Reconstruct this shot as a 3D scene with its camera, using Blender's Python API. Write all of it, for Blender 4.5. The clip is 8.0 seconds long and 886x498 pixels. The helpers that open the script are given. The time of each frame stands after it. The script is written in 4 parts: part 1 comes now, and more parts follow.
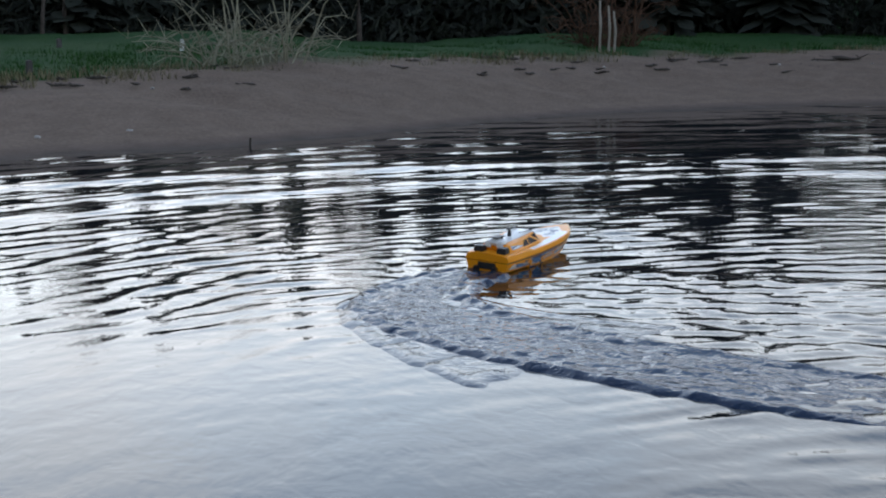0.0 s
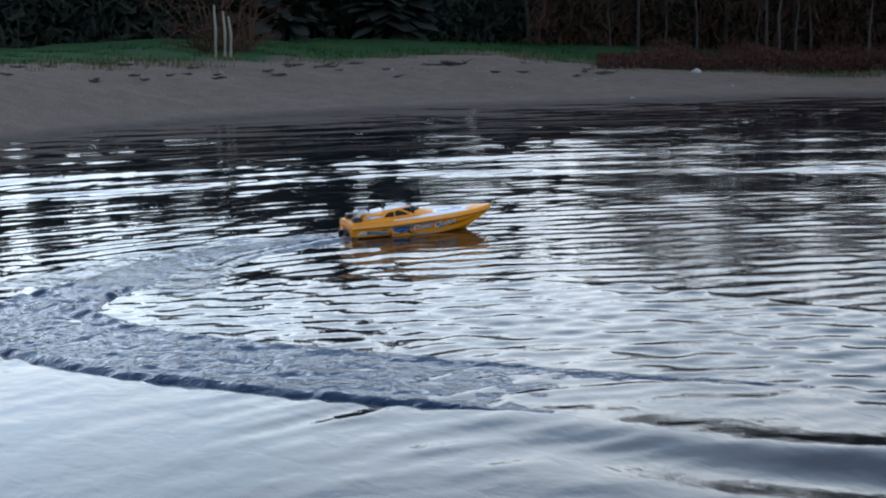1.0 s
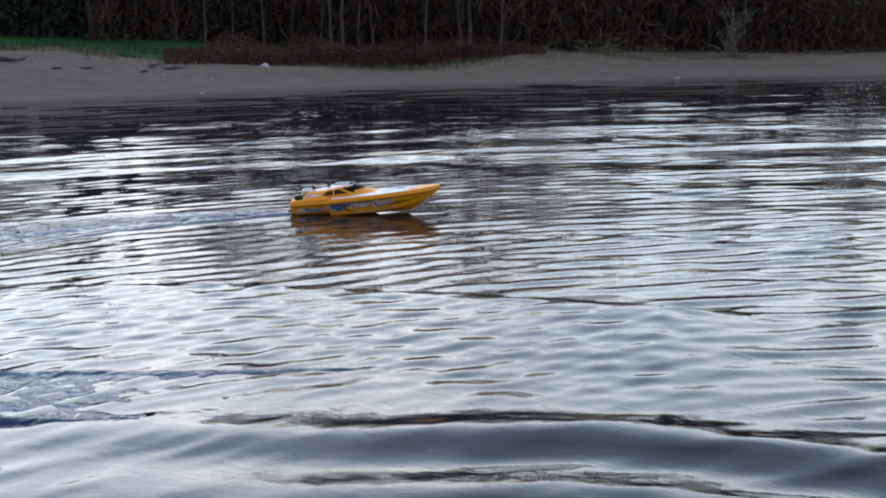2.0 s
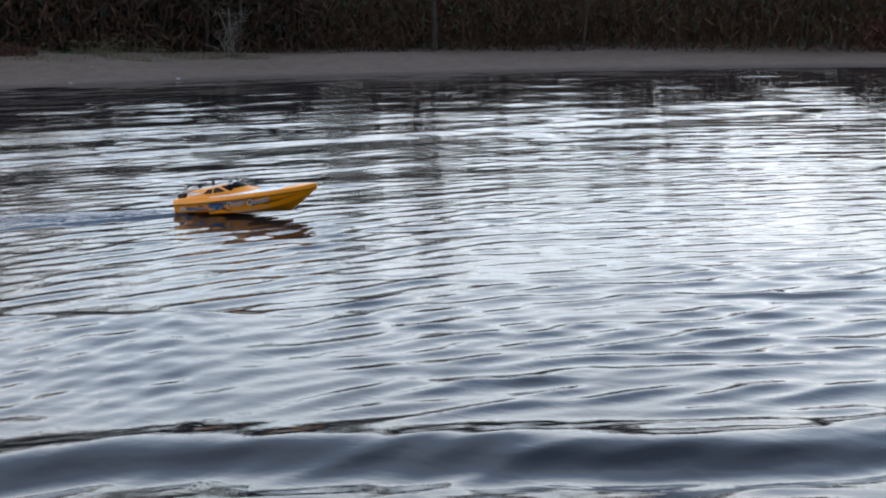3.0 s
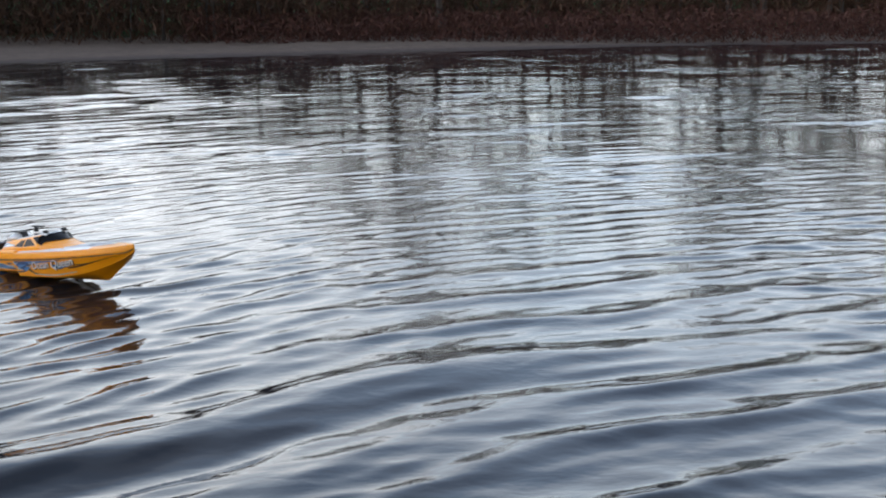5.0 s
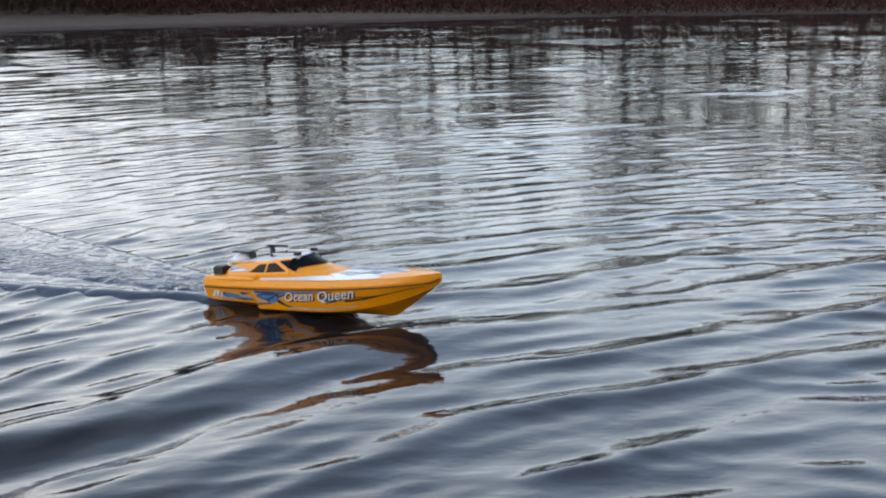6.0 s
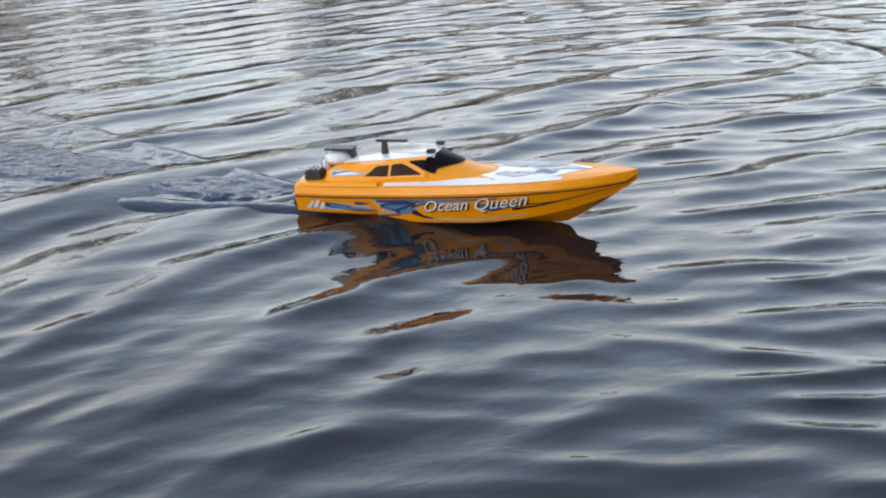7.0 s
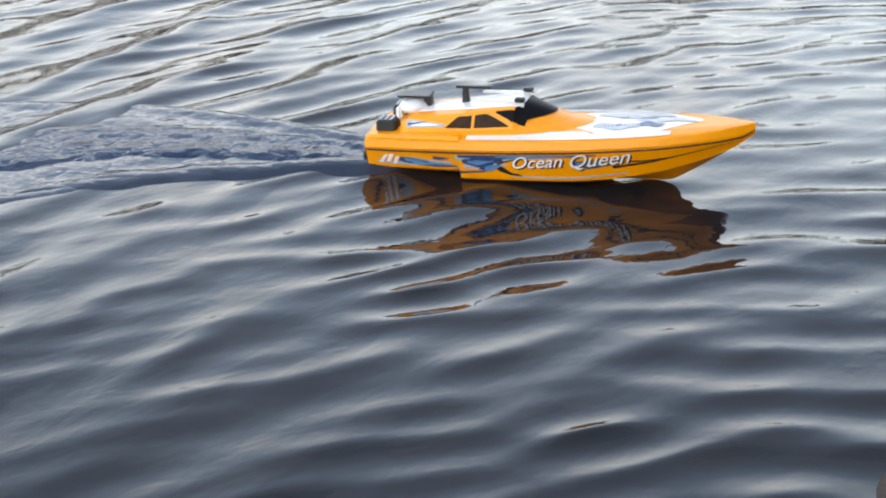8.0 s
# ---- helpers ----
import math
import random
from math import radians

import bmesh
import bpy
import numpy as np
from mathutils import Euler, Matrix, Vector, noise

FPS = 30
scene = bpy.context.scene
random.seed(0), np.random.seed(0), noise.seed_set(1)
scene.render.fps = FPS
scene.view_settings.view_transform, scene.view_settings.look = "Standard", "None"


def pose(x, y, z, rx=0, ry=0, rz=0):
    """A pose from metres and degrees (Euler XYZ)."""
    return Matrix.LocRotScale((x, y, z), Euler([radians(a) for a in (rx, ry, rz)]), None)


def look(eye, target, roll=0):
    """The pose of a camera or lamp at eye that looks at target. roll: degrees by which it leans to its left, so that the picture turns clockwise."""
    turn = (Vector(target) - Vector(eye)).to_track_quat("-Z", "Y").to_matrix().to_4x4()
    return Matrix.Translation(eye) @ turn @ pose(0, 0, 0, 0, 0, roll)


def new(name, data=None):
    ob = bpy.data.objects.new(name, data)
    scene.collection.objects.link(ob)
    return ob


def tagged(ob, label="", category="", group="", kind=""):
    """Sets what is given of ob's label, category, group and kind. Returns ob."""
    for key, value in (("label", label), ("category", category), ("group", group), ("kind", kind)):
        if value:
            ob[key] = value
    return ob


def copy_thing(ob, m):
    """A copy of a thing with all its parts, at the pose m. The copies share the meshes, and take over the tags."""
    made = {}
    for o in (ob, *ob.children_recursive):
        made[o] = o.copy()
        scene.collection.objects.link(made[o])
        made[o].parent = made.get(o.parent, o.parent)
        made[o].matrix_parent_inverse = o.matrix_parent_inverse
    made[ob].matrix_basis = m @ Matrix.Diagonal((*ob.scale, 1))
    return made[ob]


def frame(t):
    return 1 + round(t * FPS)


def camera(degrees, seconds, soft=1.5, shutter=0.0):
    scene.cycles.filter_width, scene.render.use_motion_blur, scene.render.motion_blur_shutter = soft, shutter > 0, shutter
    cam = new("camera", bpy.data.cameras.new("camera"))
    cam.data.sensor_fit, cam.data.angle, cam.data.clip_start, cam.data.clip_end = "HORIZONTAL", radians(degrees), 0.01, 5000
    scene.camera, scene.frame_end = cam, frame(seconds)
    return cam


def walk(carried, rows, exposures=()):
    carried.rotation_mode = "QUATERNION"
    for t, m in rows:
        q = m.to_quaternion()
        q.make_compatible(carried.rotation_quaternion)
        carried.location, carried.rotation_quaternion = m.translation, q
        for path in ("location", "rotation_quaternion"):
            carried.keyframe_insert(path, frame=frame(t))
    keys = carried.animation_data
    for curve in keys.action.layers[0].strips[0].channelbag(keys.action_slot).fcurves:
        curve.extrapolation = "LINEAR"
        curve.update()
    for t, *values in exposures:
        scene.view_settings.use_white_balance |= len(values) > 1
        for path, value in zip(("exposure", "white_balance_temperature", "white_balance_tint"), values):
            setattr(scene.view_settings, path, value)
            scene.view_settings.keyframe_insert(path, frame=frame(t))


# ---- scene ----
EYE = 1.0


def eye_pose(yaw, pitch, roll=0.8):
    """yaw clockwise from +y, pitch downwards."""
    return pose(0, 0, EYE, 90 - pitch, 0, -yaw) @ pose(0, 0, 0, 0, 0, -roll)


CAM_ROWS = [
    (0.0, 8.75, 9.18),
    (0.5, 12.49, 8.80),
    (1.0, 25.95, 9.18),
    (1.3, 34.88, 9.40),
    (1.5, 38.04, 9.47),
    (1.8, 41.65, 9.54),
    (2.0, 45.28, 9.67),
    (2.2, 51.03, 9.88),
    (3.3, 73.48, 9.83),
    (3.5, 77.92, 9.78),
    (4.0, 85.12, 10.13),
    (4.5, 91.00, 10.36),
    (4.7, 94.30, 10.39),
    (5.8, 100.10, 11.46),
    (6.0, 101.55, 12.09),
    (6.2, 104.77, 14.39),
    (6.5, 107.39, 16.87),
    (7.0, 114.78, 19.92),
    (7.5, 125.86, 22.13),
    (8.0, 136.15, 24.09),
]
# seconds, stern x, stern y, heading clockwise from +y, bow-up trim, heel
BOAT_ROWS = [
    (0.0, 1.027, 5.411, 39.1, 0.2, 3),
    (0.5, 1.518, 5.938, 72.4, 1.7, 3),
    (1.0, 2.441, 6.200, 93.3, 1.4, 3),
    (1.5, 3.491, 6.128, 120.1, 2.1, 3),
    (2.0, 4.505, 5.660, 140.1, 3.7, 3),
    (2.2, 4.824, 5.342, 145.8, 3.9, 3),
    (3.3, 6.195, 3.549, 194.1, 5.5, 3),
    (3.5, 6.255, 3.226, 205.6, 4.4, 3),
    (4.0, 6.122, 2.338, 224.0, 5.7, 3),
    (4.5, 5.736, 1.736, 228.1, 5.4, 0),
    (5.8, 4.249, 0.082, 227.8, 5.4, 0),
    (6.0, 4.049, -0.108, 225.1, 4.5, 0),
    (6.5, 3.565, -0.517, 215.2, 3.6, 0),
    (7.0, 2.978, -1.001, 221.4, 3.0, 0),
    (7.5, 2.573, -1.535, 237.9, 1.1, 0),
    (8.0, 2.025, -1.909, 243.7, 3.1, 0),
]
cam = camera(38.95, 8.0, soft=2.0)
EXPOSURE = [(0.0, -0.28, 6550, 10), (0.5, -0.25, 6350, 10), (1.0, -0.08, 6150, 8), (2.0, 0.25, 6550, 10), (3.5, 0.20, 6550, 11), (4.7, 0.15, 6650, 11), (6.0, 0.08, 6750, 11), (7.0, 0.28, 7200, 12), (8.0, 0.58, 7450, 12)]
walk(cam, [(t, eye_pose(y, p)) for t, y, p in CAM_ROWS], EXPOSURE)

# ---- sky and sun ----
SUN_AZ, SUN_EL = 318.0, 9.0
world = bpy.data.worlds.new("evening_sky")
scene.world = world
world.use_nodes = True
wn, wl = world.node_tree.nodes, world.node_tree.links
wn.clear()
w_out, w_bg = wn.new("ShaderNodeOutputWorld"), wn.new("ShaderNodeBackground")
w_sky = wn.new("ShaderNodeTexSky")
w_sky.sky_type, w_sky.sun_disc = "NISHITA", False
w_sky.sun_elevation, w_sky.sun_rotation = radians(SUN_EL), radians(SUN_AZ)
w_sky.air_density, w_sky.dust_density, w_sky.ozone_density = 1.0, 0.6, 2.5
w_co, w_map = wn.new("ShaderNodeTexCoord"), wn.new("ShaderNodeMapping")
w_map.inputs["Scale"].default_value = (1.0, 1.0, 2.8)
w_noise = wn.new("ShaderNodeTexNoise")
w_noise.inputs["Scale"].default_value, w_noise.inputs["Detail"].default_value = 3.2, 6
w_ramp = wn.new("ShaderNodeValToRGB")
w_ramp.color_ramp.elements[0].position, w_ramp.color_ramp.elements[1].position = 0.30, 0.66
w_ramp.color_ramp.elements[0].color = (0.50, 0.50, 0.50, 1)
w_gain = wn.new("ShaderNodeMixRGB")
w_gain.blend_type = "MULTIPLY"
w_gain.inputs["Fac"].default_value, w_gain.inputs["Color2"].default_value = 1.0, (6.9, 6.25, 5.9, 1)
w_mix = wn.new("ShaderNodeMixRGB")
w_mix.inputs["Color2"].default_value = (19.8, 20.5, 21.6, 1)
# brightness added to the sky ahead, about azimuth 75; dimmest behind the camera
w_dot, w_rng, w_glow = wn.new("ShaderNodeVectorMath"), wn.new("ShaderNodeMapRange"), wn.new("ShaderNodeMixRGB")
w_dot.operation = "DOT_PRODUCT"
ga, ge = radians(75), radians(25)
w_dot.inputs[1].default_value = (math.sin(ga) * math.cos(ge), math.cos(ga) * math.cos(ge), math.sin(ge))
w_rng.interpolation_type = "SMOOTHSTEP"
w_rng.inputs["From Min"].default_value, w_rng.inputs["From Max"].default_value = -0.60, 0.30
w_rng.inputs["To Min"].default_value, w_rng.inputs["To Max"].default_value = 0.22, 1.15
w_glow.blend_type = "MULTIPLY"
w_glow.inputs["Fac"].default_value = 1.0
wl.new(w_co.outputs["Generated"], w_dot.inputs[0])
wl.new(w_dot.outputs["Value"], w_rng.inputs["Value"])
wl.new(w_co.outputs["Generated"], w_map.inputs["Vector"])
wl.new(w_map.outputs["Vector"], w_noise.inputs["Vector"])
wl.new(w_noise.outputs["Fac"], w_ramp.inputs["Fac"])
# the haze thins out upwards and leaves clearer blue
w_sep, w_thin, w_cover = wn.new("ShaderNodeSeparateXYZ"), wn.new("ShaderNodeMapRange"), wn.new("ShaderNodeMath")
w_thin.interpolation_type = "SMOOTHSTEP"
w_thin.inputs["From Min"].default_value, w_thin.inputs["From Max"].default_value = 0.20, 0.50
w_thin.inputs["To Min"].default_value, w_thin.inputs["To Max"].default_value = 1.0, 0.35
w_cover.operation = "MULTIPLY"
wl.new(w_co.outputs["Generated"], w_sep.inputs[0])
wl.new(w_sep.outputs["Z"], w_thin.inputs["Value"])
wl.new(w_ramp.outputs["Color"], w_cover.inputs[0])
wl.new(w_thin.outputs["Result"], w_cover.inputs[1])
wl.new(w_cover.outputs[0], w_mix.inputs["Fac"])
wl.new(w_sky.outputs["Color"], w_gain.inputs["Color1"])
wl.new(w_gain.outputs["Color"], w_mix.inputs["Color1"])
wl.new(w_mix.outputs["Color"], w_glow.inputs["Color1"])
wl.new(w_rng.outputs["Result"], w_glow.inputs["Color2"])
# the clear zenith is dimmer than the lit haze below it
w_zen, w_dim = wn.new("ShaderNodeMapRange"), wn.new("ShaderNodeMixRGB")
w_zen.interpolation_type = "SMOOTHSTEP"
w_zen.inputs["From Min"].default_value, w_zen.inputs["From Max"].default_value = 0.32, 0.95
w_blue = wn.new("ShaderNodeMixRGB")
w_blue.inputs["Color1"].default_value, w_blue.inputs["Color2"].default_value = (1, 1, 1, 1), (0.49, 0.51, 0.57, 1)
wl.new(w_zen.outputs["Result"], w_blue.inputs["Fac"])
w_dim.blend_type = "MULTIPLY"
w_dim.inputs["Fac"].default_value = 1.0
# the western sky, towards the sunset, is lighter still
w_dot2, w_west, w_glow2 = wn.new("ShaderNodeVectorMath"), wn.new("ShaderNodeMapRange"), wn.new("ShaderNodeMixRGB")
w_dot2.operation = "DOT_PRODUCT"
wa, we = radians(-8), radians(18)
w_dot2.inputs[1].default_value = (math.sin(wa) * math.cos(we), math.cos(wa) * math.cos(we), math.sin(we))
w_west.interpolation_type = "SMOOTHSTEP"
w_west.inputs["From Min"].default_value, w_west.inputs["From Max"].default_value = 0.45, 1.0
w_west.inputs["To Min"].default_value, w_west.inputs["To Max"].default_value = 1.0, 1.5
w_glow2.blend_type = "MULTIPLY"
w_glow2.inputs["Fac"].default_value = 1.0
wl.new(w_co.outputs["Generated"], w_dot2.inputs[0])
wl.new(w_dot2.outputs["Value"], w_west.inputs["Value"])
wl.new(w_glow.outputs["Color"], w_glow2.inputs["Color1"])
wl.new(w_west.outputs["Result"], w_glow2.inputs["Color2"])
wl.new(w_sep.outputs["Z"], w_zen.inputs["Value"])
wl.new(w_glow2.outputs["Color"], w_dim.inputs["Color1"])
wl.new(w_blue.outputs["Color"], w_dim.inputs["Color2"])
wl.new(w_dim.outputs["Color"], w_bg.inputs["Color"])
w_bg.inputs["Strength"].default_value = 0.1
wl.new(w_bg.outputs["Background"], w_out.inputs["Surface"])

sun = new("sun", bpy.data.lights.new("sun", "SUN"))
sun.data.energy, sun.data.angle, sun.data.color = 0.5, radians(30), (1.0, 0.93, 0.85)
saz, sel = radians(SUN_AZ), radians(SUN_EL)
sun.matrix_basis = look((math.sin(saz) * 60, math.cos(saz) * 60, math.tan(sel) * 60), (0, 0, 0))


# ---- materials ----
def material(name, base, second=None, scale=8.0, rough=0.6, metal=0.0, bump=0.0, bump_scale=40.0, coat=0.0, island=0.0, spec=0.5):
    m = bpy.data.materials.new(name)
    m.use_nodes = True
    n, l = m.node_tree.nodes, m.node_tree.links
    b = n["Principled BSDF"]
    b.inputs["Roughness"].default_value, b.inputs["Metallic"].default_value = rough, metal
    b.inputs["Coat Weight"].default_value = coat
    b.inputs["Specular IOR Level"].default_value = spec
    co = n.new("ShaderNodeTexCoord")
    if second is None:
        second = tuple(c * 0.8 for c in base)
    big, small = n.new("ShaderNodeTexNoise"), n.new("ShaderNodeTexNoise")
    for tex, s in ((big, scale), (small, scale * 7.3)):
        tex.inputs["Scale"].default_value, tex.inputs["Detail"].default_value = s, 4
        l.new(co.outputs["Object"], tex.inputs["Vector"])
    add = n.new("ShaderNodeMath")
    add.operation = "ADD"
    l.new(big.outputs["Fac"], add.inputs[0])
    l.new(small.outputs["Fac"], add.inputs[1])
    ramp = n.new("ShaderNodeValToRGB")
    ramp.color_ramp.elements[0].position, ramp.color_ramp.elements[1].position = 0.36, 0.64
    ramp.color_ramp.elements[0].color, ramp.color_ramp.elements[1].color = (*base, 1), (*second, 1)
    half = n.new("ShaderNodeMath")
    half.operation = "MULTIPLY"
    half.inputs[1].default_value = 0.5
    l.new(add.outputs[0], half.inputs[0])
    l.new(half.outputs[0], ramp.inputs["Fac"])
    colour = ramp.outputs["Color"]
    if island:
        geo, hsv, rng = n.new("ShaderNodeNewGeometry"), n.new("ShaderNodeHueSaturation"), n.new("ShaderNodeMapRange")
        rng.inputs["To Min"].default_value, rng.inputs["To Max"].default_value = 1 - island, 1 + island
        l.new(geo.outputs["Random Per Island"], rng.inputs["Value"])
        l.new(rng.outputs["Result"], hsv.inputs["Value"])
        l.new(colour, hsv.inputs["Color"])
        colour = hsv.outputs["Color"]
    l.new(colour, b.inputs["Base Color"])
    if bump:
        tex, bmp = n.new("ShaderNodeTexNoise"), n.new("ShaderNodeBump")
        tex.inputs["Scale"].default_value, tex.inputs["Detail"].default_value = bump_scale, 5
        bmp.inputs["Strength"].default_value, bmp.inputs["Distance"].default_value = bump, 0.02
        l.new(co.outputs["Object"], tex.inputs["Vector"])
        l.new(tex.outputs["Fac"], bmp.inputs["Height"])
        l.new(bmp.outputs["Normal"], b.inputs["Normal"])
    return m


def water_material(name, base, rough, strength, scale, stretch=1.0, shine=0.5):
    m = bpy.data.materials.new(name)
    m.use_nodes = True
    n, l = m.node_tree.nodes, m.node_tree.links
    b = n["Principled BSDF"]
    b.inputs["Base Color"].default_value = (*base, 1)
    b.inputs["Roughness"].default_value, b.inputs["IOR"].default_value = rough, 1.333
    b.inputs["Specular IOR Level"].default_value = shine
    co, mp = n.new("ShaderNodeTexCoord"), n.new("ShaderNodeMapping")
    mp.inputs["Rotation"].default_value = (0, 0, radians(28))
    mp.inputs["Scale"].default_value = (stretch, 1.0, 1.0)
    l.new(co.outputs["Object"], mp.inputs["Vector"])
    last = None
    for s, d, k in ((scale, 0.02, strength), (scale * 3.1, 0.006, strength)):
        tex, bmp = n.new("ShaderNodeTexNoise"), n.new("ShaderNodeBump")
        tex.inputs["Scale"].default_value, tex.inputs["Detail"].default_value = s, 3
        tex.inputs["Distortion"].default_value = 0.4
        bmp.inputs["Strength"].default_value, bmp.inputs["Distance"].default_value = k, d
        l.new(mp.outputs["Vector"], tex.inputs["Vector"])
        l.new(tex.outputs["Fac"], bmp.inputs["Height"])
        if last:
            l.new(last, bmp.inputs["Normal"])
        last = bmp.outputs["Normal"]
    l.new(last, b.inputs["Normal"])
    return m


M_WATER = water_material("river_water", (0.009, 0.011, 0.014), 0.015, 0.08, 7.0, 1.7)
# blue base colour stands in for the higher sky reflected in the chop
M_CHURN = water_material("churned_water", (0.012, 0.028, 0.062), 0.05, 0.65, 14.0, 1.0, 0.36)
M_WASH = water_material("wake_water", (0.016, 0.024, 0.036), 0.04, 0.12, 12.0, 1.0, 0.5)
M_SWIRL = water_material("swirling_water", (0.018, 0.030, 0.052), 0.05, 0.24, 13.0, 1.0, 0.42)
M_GROUND = bpy.data.materials.new("river_bank")
M_YELLOW = material("yellow_gelcoat", (0.86, 0.300, 0.001), (0.92, 0.330, 0.001), 5, 0.35, coat=0.1)
M_WHITE = material("white_plastic", (0.72, 0.72, 0.70), (0.80, 0.80, 0.79), 6, 0.3, coat=0.3)
M_GLASS = material("tinted_window", (0.008, 0.008, 0.010), (0.014, 0.013, 0.014), 6, 0.3, spec=0.04)
M_BROWNGLASS = material("brown_window", (0.030, 0.017, 0.010), (0.055, 0.032, 0.018), 9, 0.3, spec=0.08)
M_BLACK = material("black_plastic", (0.012, 0.012, 0.014), (0.02, 0.02, 0.022), 20, 0.4)
M_NAVY = material("navy_decal", (0.02, 0.045, 0.12), (0.03, 0.07, 0.18), 14, 0.3)
M_BLUE = material("blue_decal", (0.06, 0.17, 0.36), (0.14, 0.28, 0.46), 14, 0.3)
M_GREYDECAL = material("grey_decal", (0.30, 0.32, 0.36), (0.45, 0.48, 0.52), 14, 0.3)
M_BARK = material("dark_bark", (0.035, 0.028, 0.024), (0.07, 0.055, 0.045), 3, 0.9, bump=0.5, bump_scale=12)
M_PALE = material("pale_bark", (0.22, 0.20, 0.17), (0.34, 0.31, 0.27), 3, 0.9, bump=0.4, bump_scale=14)
M_GREYBARK = material("grey_bark", (0.038, 0.034, 0.031), (0.070, 0.062, 0.056), 2, 0.9, bump=0.4, bump_scale=14)
M_NEEDLE = material("dark_needles", (0.020, 0.025, 0.022), (0.040, 0.045, 0.036), 1.5, 0.9, island=0.4, spec=0.1)
M_TWIG = material("bare_twigs", (0.060, 0.036, 0.025), (0.096, 0.056, 0.038), 1.5, 0.95, island=0.2, spec=0.08)
M_BRUSH = material("reddish_brush", (0.062, 0.032, 0.026), (0.095, 0.046, 0.036), 1.2, 0.95, island=0.3, spec=0.08)
M_DRIED = material("dry_branches", (0.15, 0.145, 0.10), (0.26, 0.25, 0.18), 4, 0.9, island=0.3)
M_GRASSBLADE = material("grass_blades", (0.014, 0.052, 0.012), (0.030, 0.075, 0.02), 0.6, 0.95, spec=0.1, island=0.35)
M_STRAW = material("dry_grass", (0.10, 0.085, 0.045), (0.16, 0.14, 0.08), 0.8, 0.9, island=0.4)
M_STONE = material("grey_stone", (0.25, 0.24, 0.23), (0.40, 0.39, 0.37), 7, 0.85, bump=0.5, bump_scale=20)
M_WRACK = material("dark_driftwood", (0.030, 0.026, 0.022), (0.06, 0.05, 0.04), 6, 0.9, bump=0.6, bump_scale=25)


# ---- helpers ----
def part(name, bm, mat, parent=None, label="", smooth=False):
    me = bpy.data.meshes.new(name)
    bm.to_mesh(me)
    bm.free()
    me.materials.append(mat)
    if smooth:
        me.polygons.foreach_set("use_smooth", [True] * len(me.polygons))
    ob = new(name, me)
    ob.parent = parent
    if label:
        tagged(ob, label)
    return ob


def grid_object(name, co, rows, cols, mat, smooth=True):
    """A sheet of rows x cols vertices, co of shape (rows, cols, 3)."""
    idx = np.arange(rows * cols).reshape(rows, cols)
    quads = np.stack([idx[:-1, :-1], idx[:-1, 1:], idx[1:, 1:], idx[1:, :-1]], -1).reshape(-1, 4)
    me = bpy.data.meshes.new(name)
    me.vertices.add(rows * cols)
    me.vertices.foreach_set("co", co.reshape(-1).astype(np.float32))
    me.loops.add(len(quads) * 4)
    me.loops.foreach_set("vertex_index", quads.reshape(-1).astype(np.int32))
    me.polygons.add(len(quads))
    me.polygons.foreach_set("loop_start", np.arange(0, len(quads) * 4, 4, dtype=np.int32))
    me.polygons.foreach_set("use_smooth", np.full(len(quads), smooth))
    me.update(calc_edges=True)
    me.validate()
    me.materials.append(mat)
    return new(name, me)


def soup(name, verts, faces, mat, parent=None):
    me = bpy.data.meshes.new(name)
    me.from_pydata(verts, [], faces)
    me.materials.append(mat)
    ob = new(name, me)
    ob.parent = parent
    return ob


def tube(verts, faces, pts, radii, sides=5):
    """Adds a tapered tube along pts to verts and faces."""
    base = len(verts)
    for i, (p, r) in enumerate(zip(pts, radii)):
        a = Vector(pts[min(i + 1, len(pts) - 1)]) - Vector(pts[max(i - 1, 0)])
        q = a.to_track_quat("Z", "Y")
        for k in range(sides):
            u = 2 * math.pi * k / sides
            verts.append(tuple(Vector(p) + q @ Vector((r * math.cos(u), r * math.sin(u), 0))))
    for i in range(len(pts) - 1):
        for k in range(sides):
            a, b = base + i * sides + k, base + i * sides + (k + 1) % sides
            faces.append((a, b, b + sides, a + sides))
    faces.append(tuple(base + (len(pts) - 1) * sides + k for k in range(sides)))


def polar(az, d, z=0.0):
    return (d * math.sin(radians(az)), d * math.cos(radians(az)), z)


# ---- the river bed and its banks: one sheet ----
SHORE_AZ = [-60, -30, -10.7, -1, 6.7, 14.4, 22, 28, 35, 44, 52, 58, 64, 72, 80, 91, 100, 110, 119, 140, 165, 190]
SHORE_D = [10.5, 11.5, 12.4, 13.1, 15.0, 17.9, 19.8, 20.8, 22.0, 24.0, 25.2, 27.0, 27.6, 29.0, 29.8, 31.0, 32.5, 34.5, 35.0, 36.5, 38.0, 39.0]
TOP_AZ = [-60, -10.5, -0.9, 6.7, 14.4, 21.8, 28.5, 33, 36.6, 44, 49, 59, 64, 75, 86, 96.6, 120, 190]
TOP_S = [-0.020, -0.0193, -0.0130, -0.0095, -0.0078, -0.0100, -0.0050, -0.016, -0.0215, -0.0250, -0.0171, -0.0190, -0.0190, -0.0205, -0.0235, -0.0215, -0.021, -0.02]
CREST_AZ = [-60, -10, 0, 5, 8, 14, 22, 30, 36, 46, 60, 190]
CREST_S = [0.012, 0.013, 0.014, 0.004, 0.002, 0.009, 0.006, 0.001, -0.004, -0.012, -0.012, -0.014]


def shore(az):
    return np.interp(az, SHORE_AZ, SHORE_D)


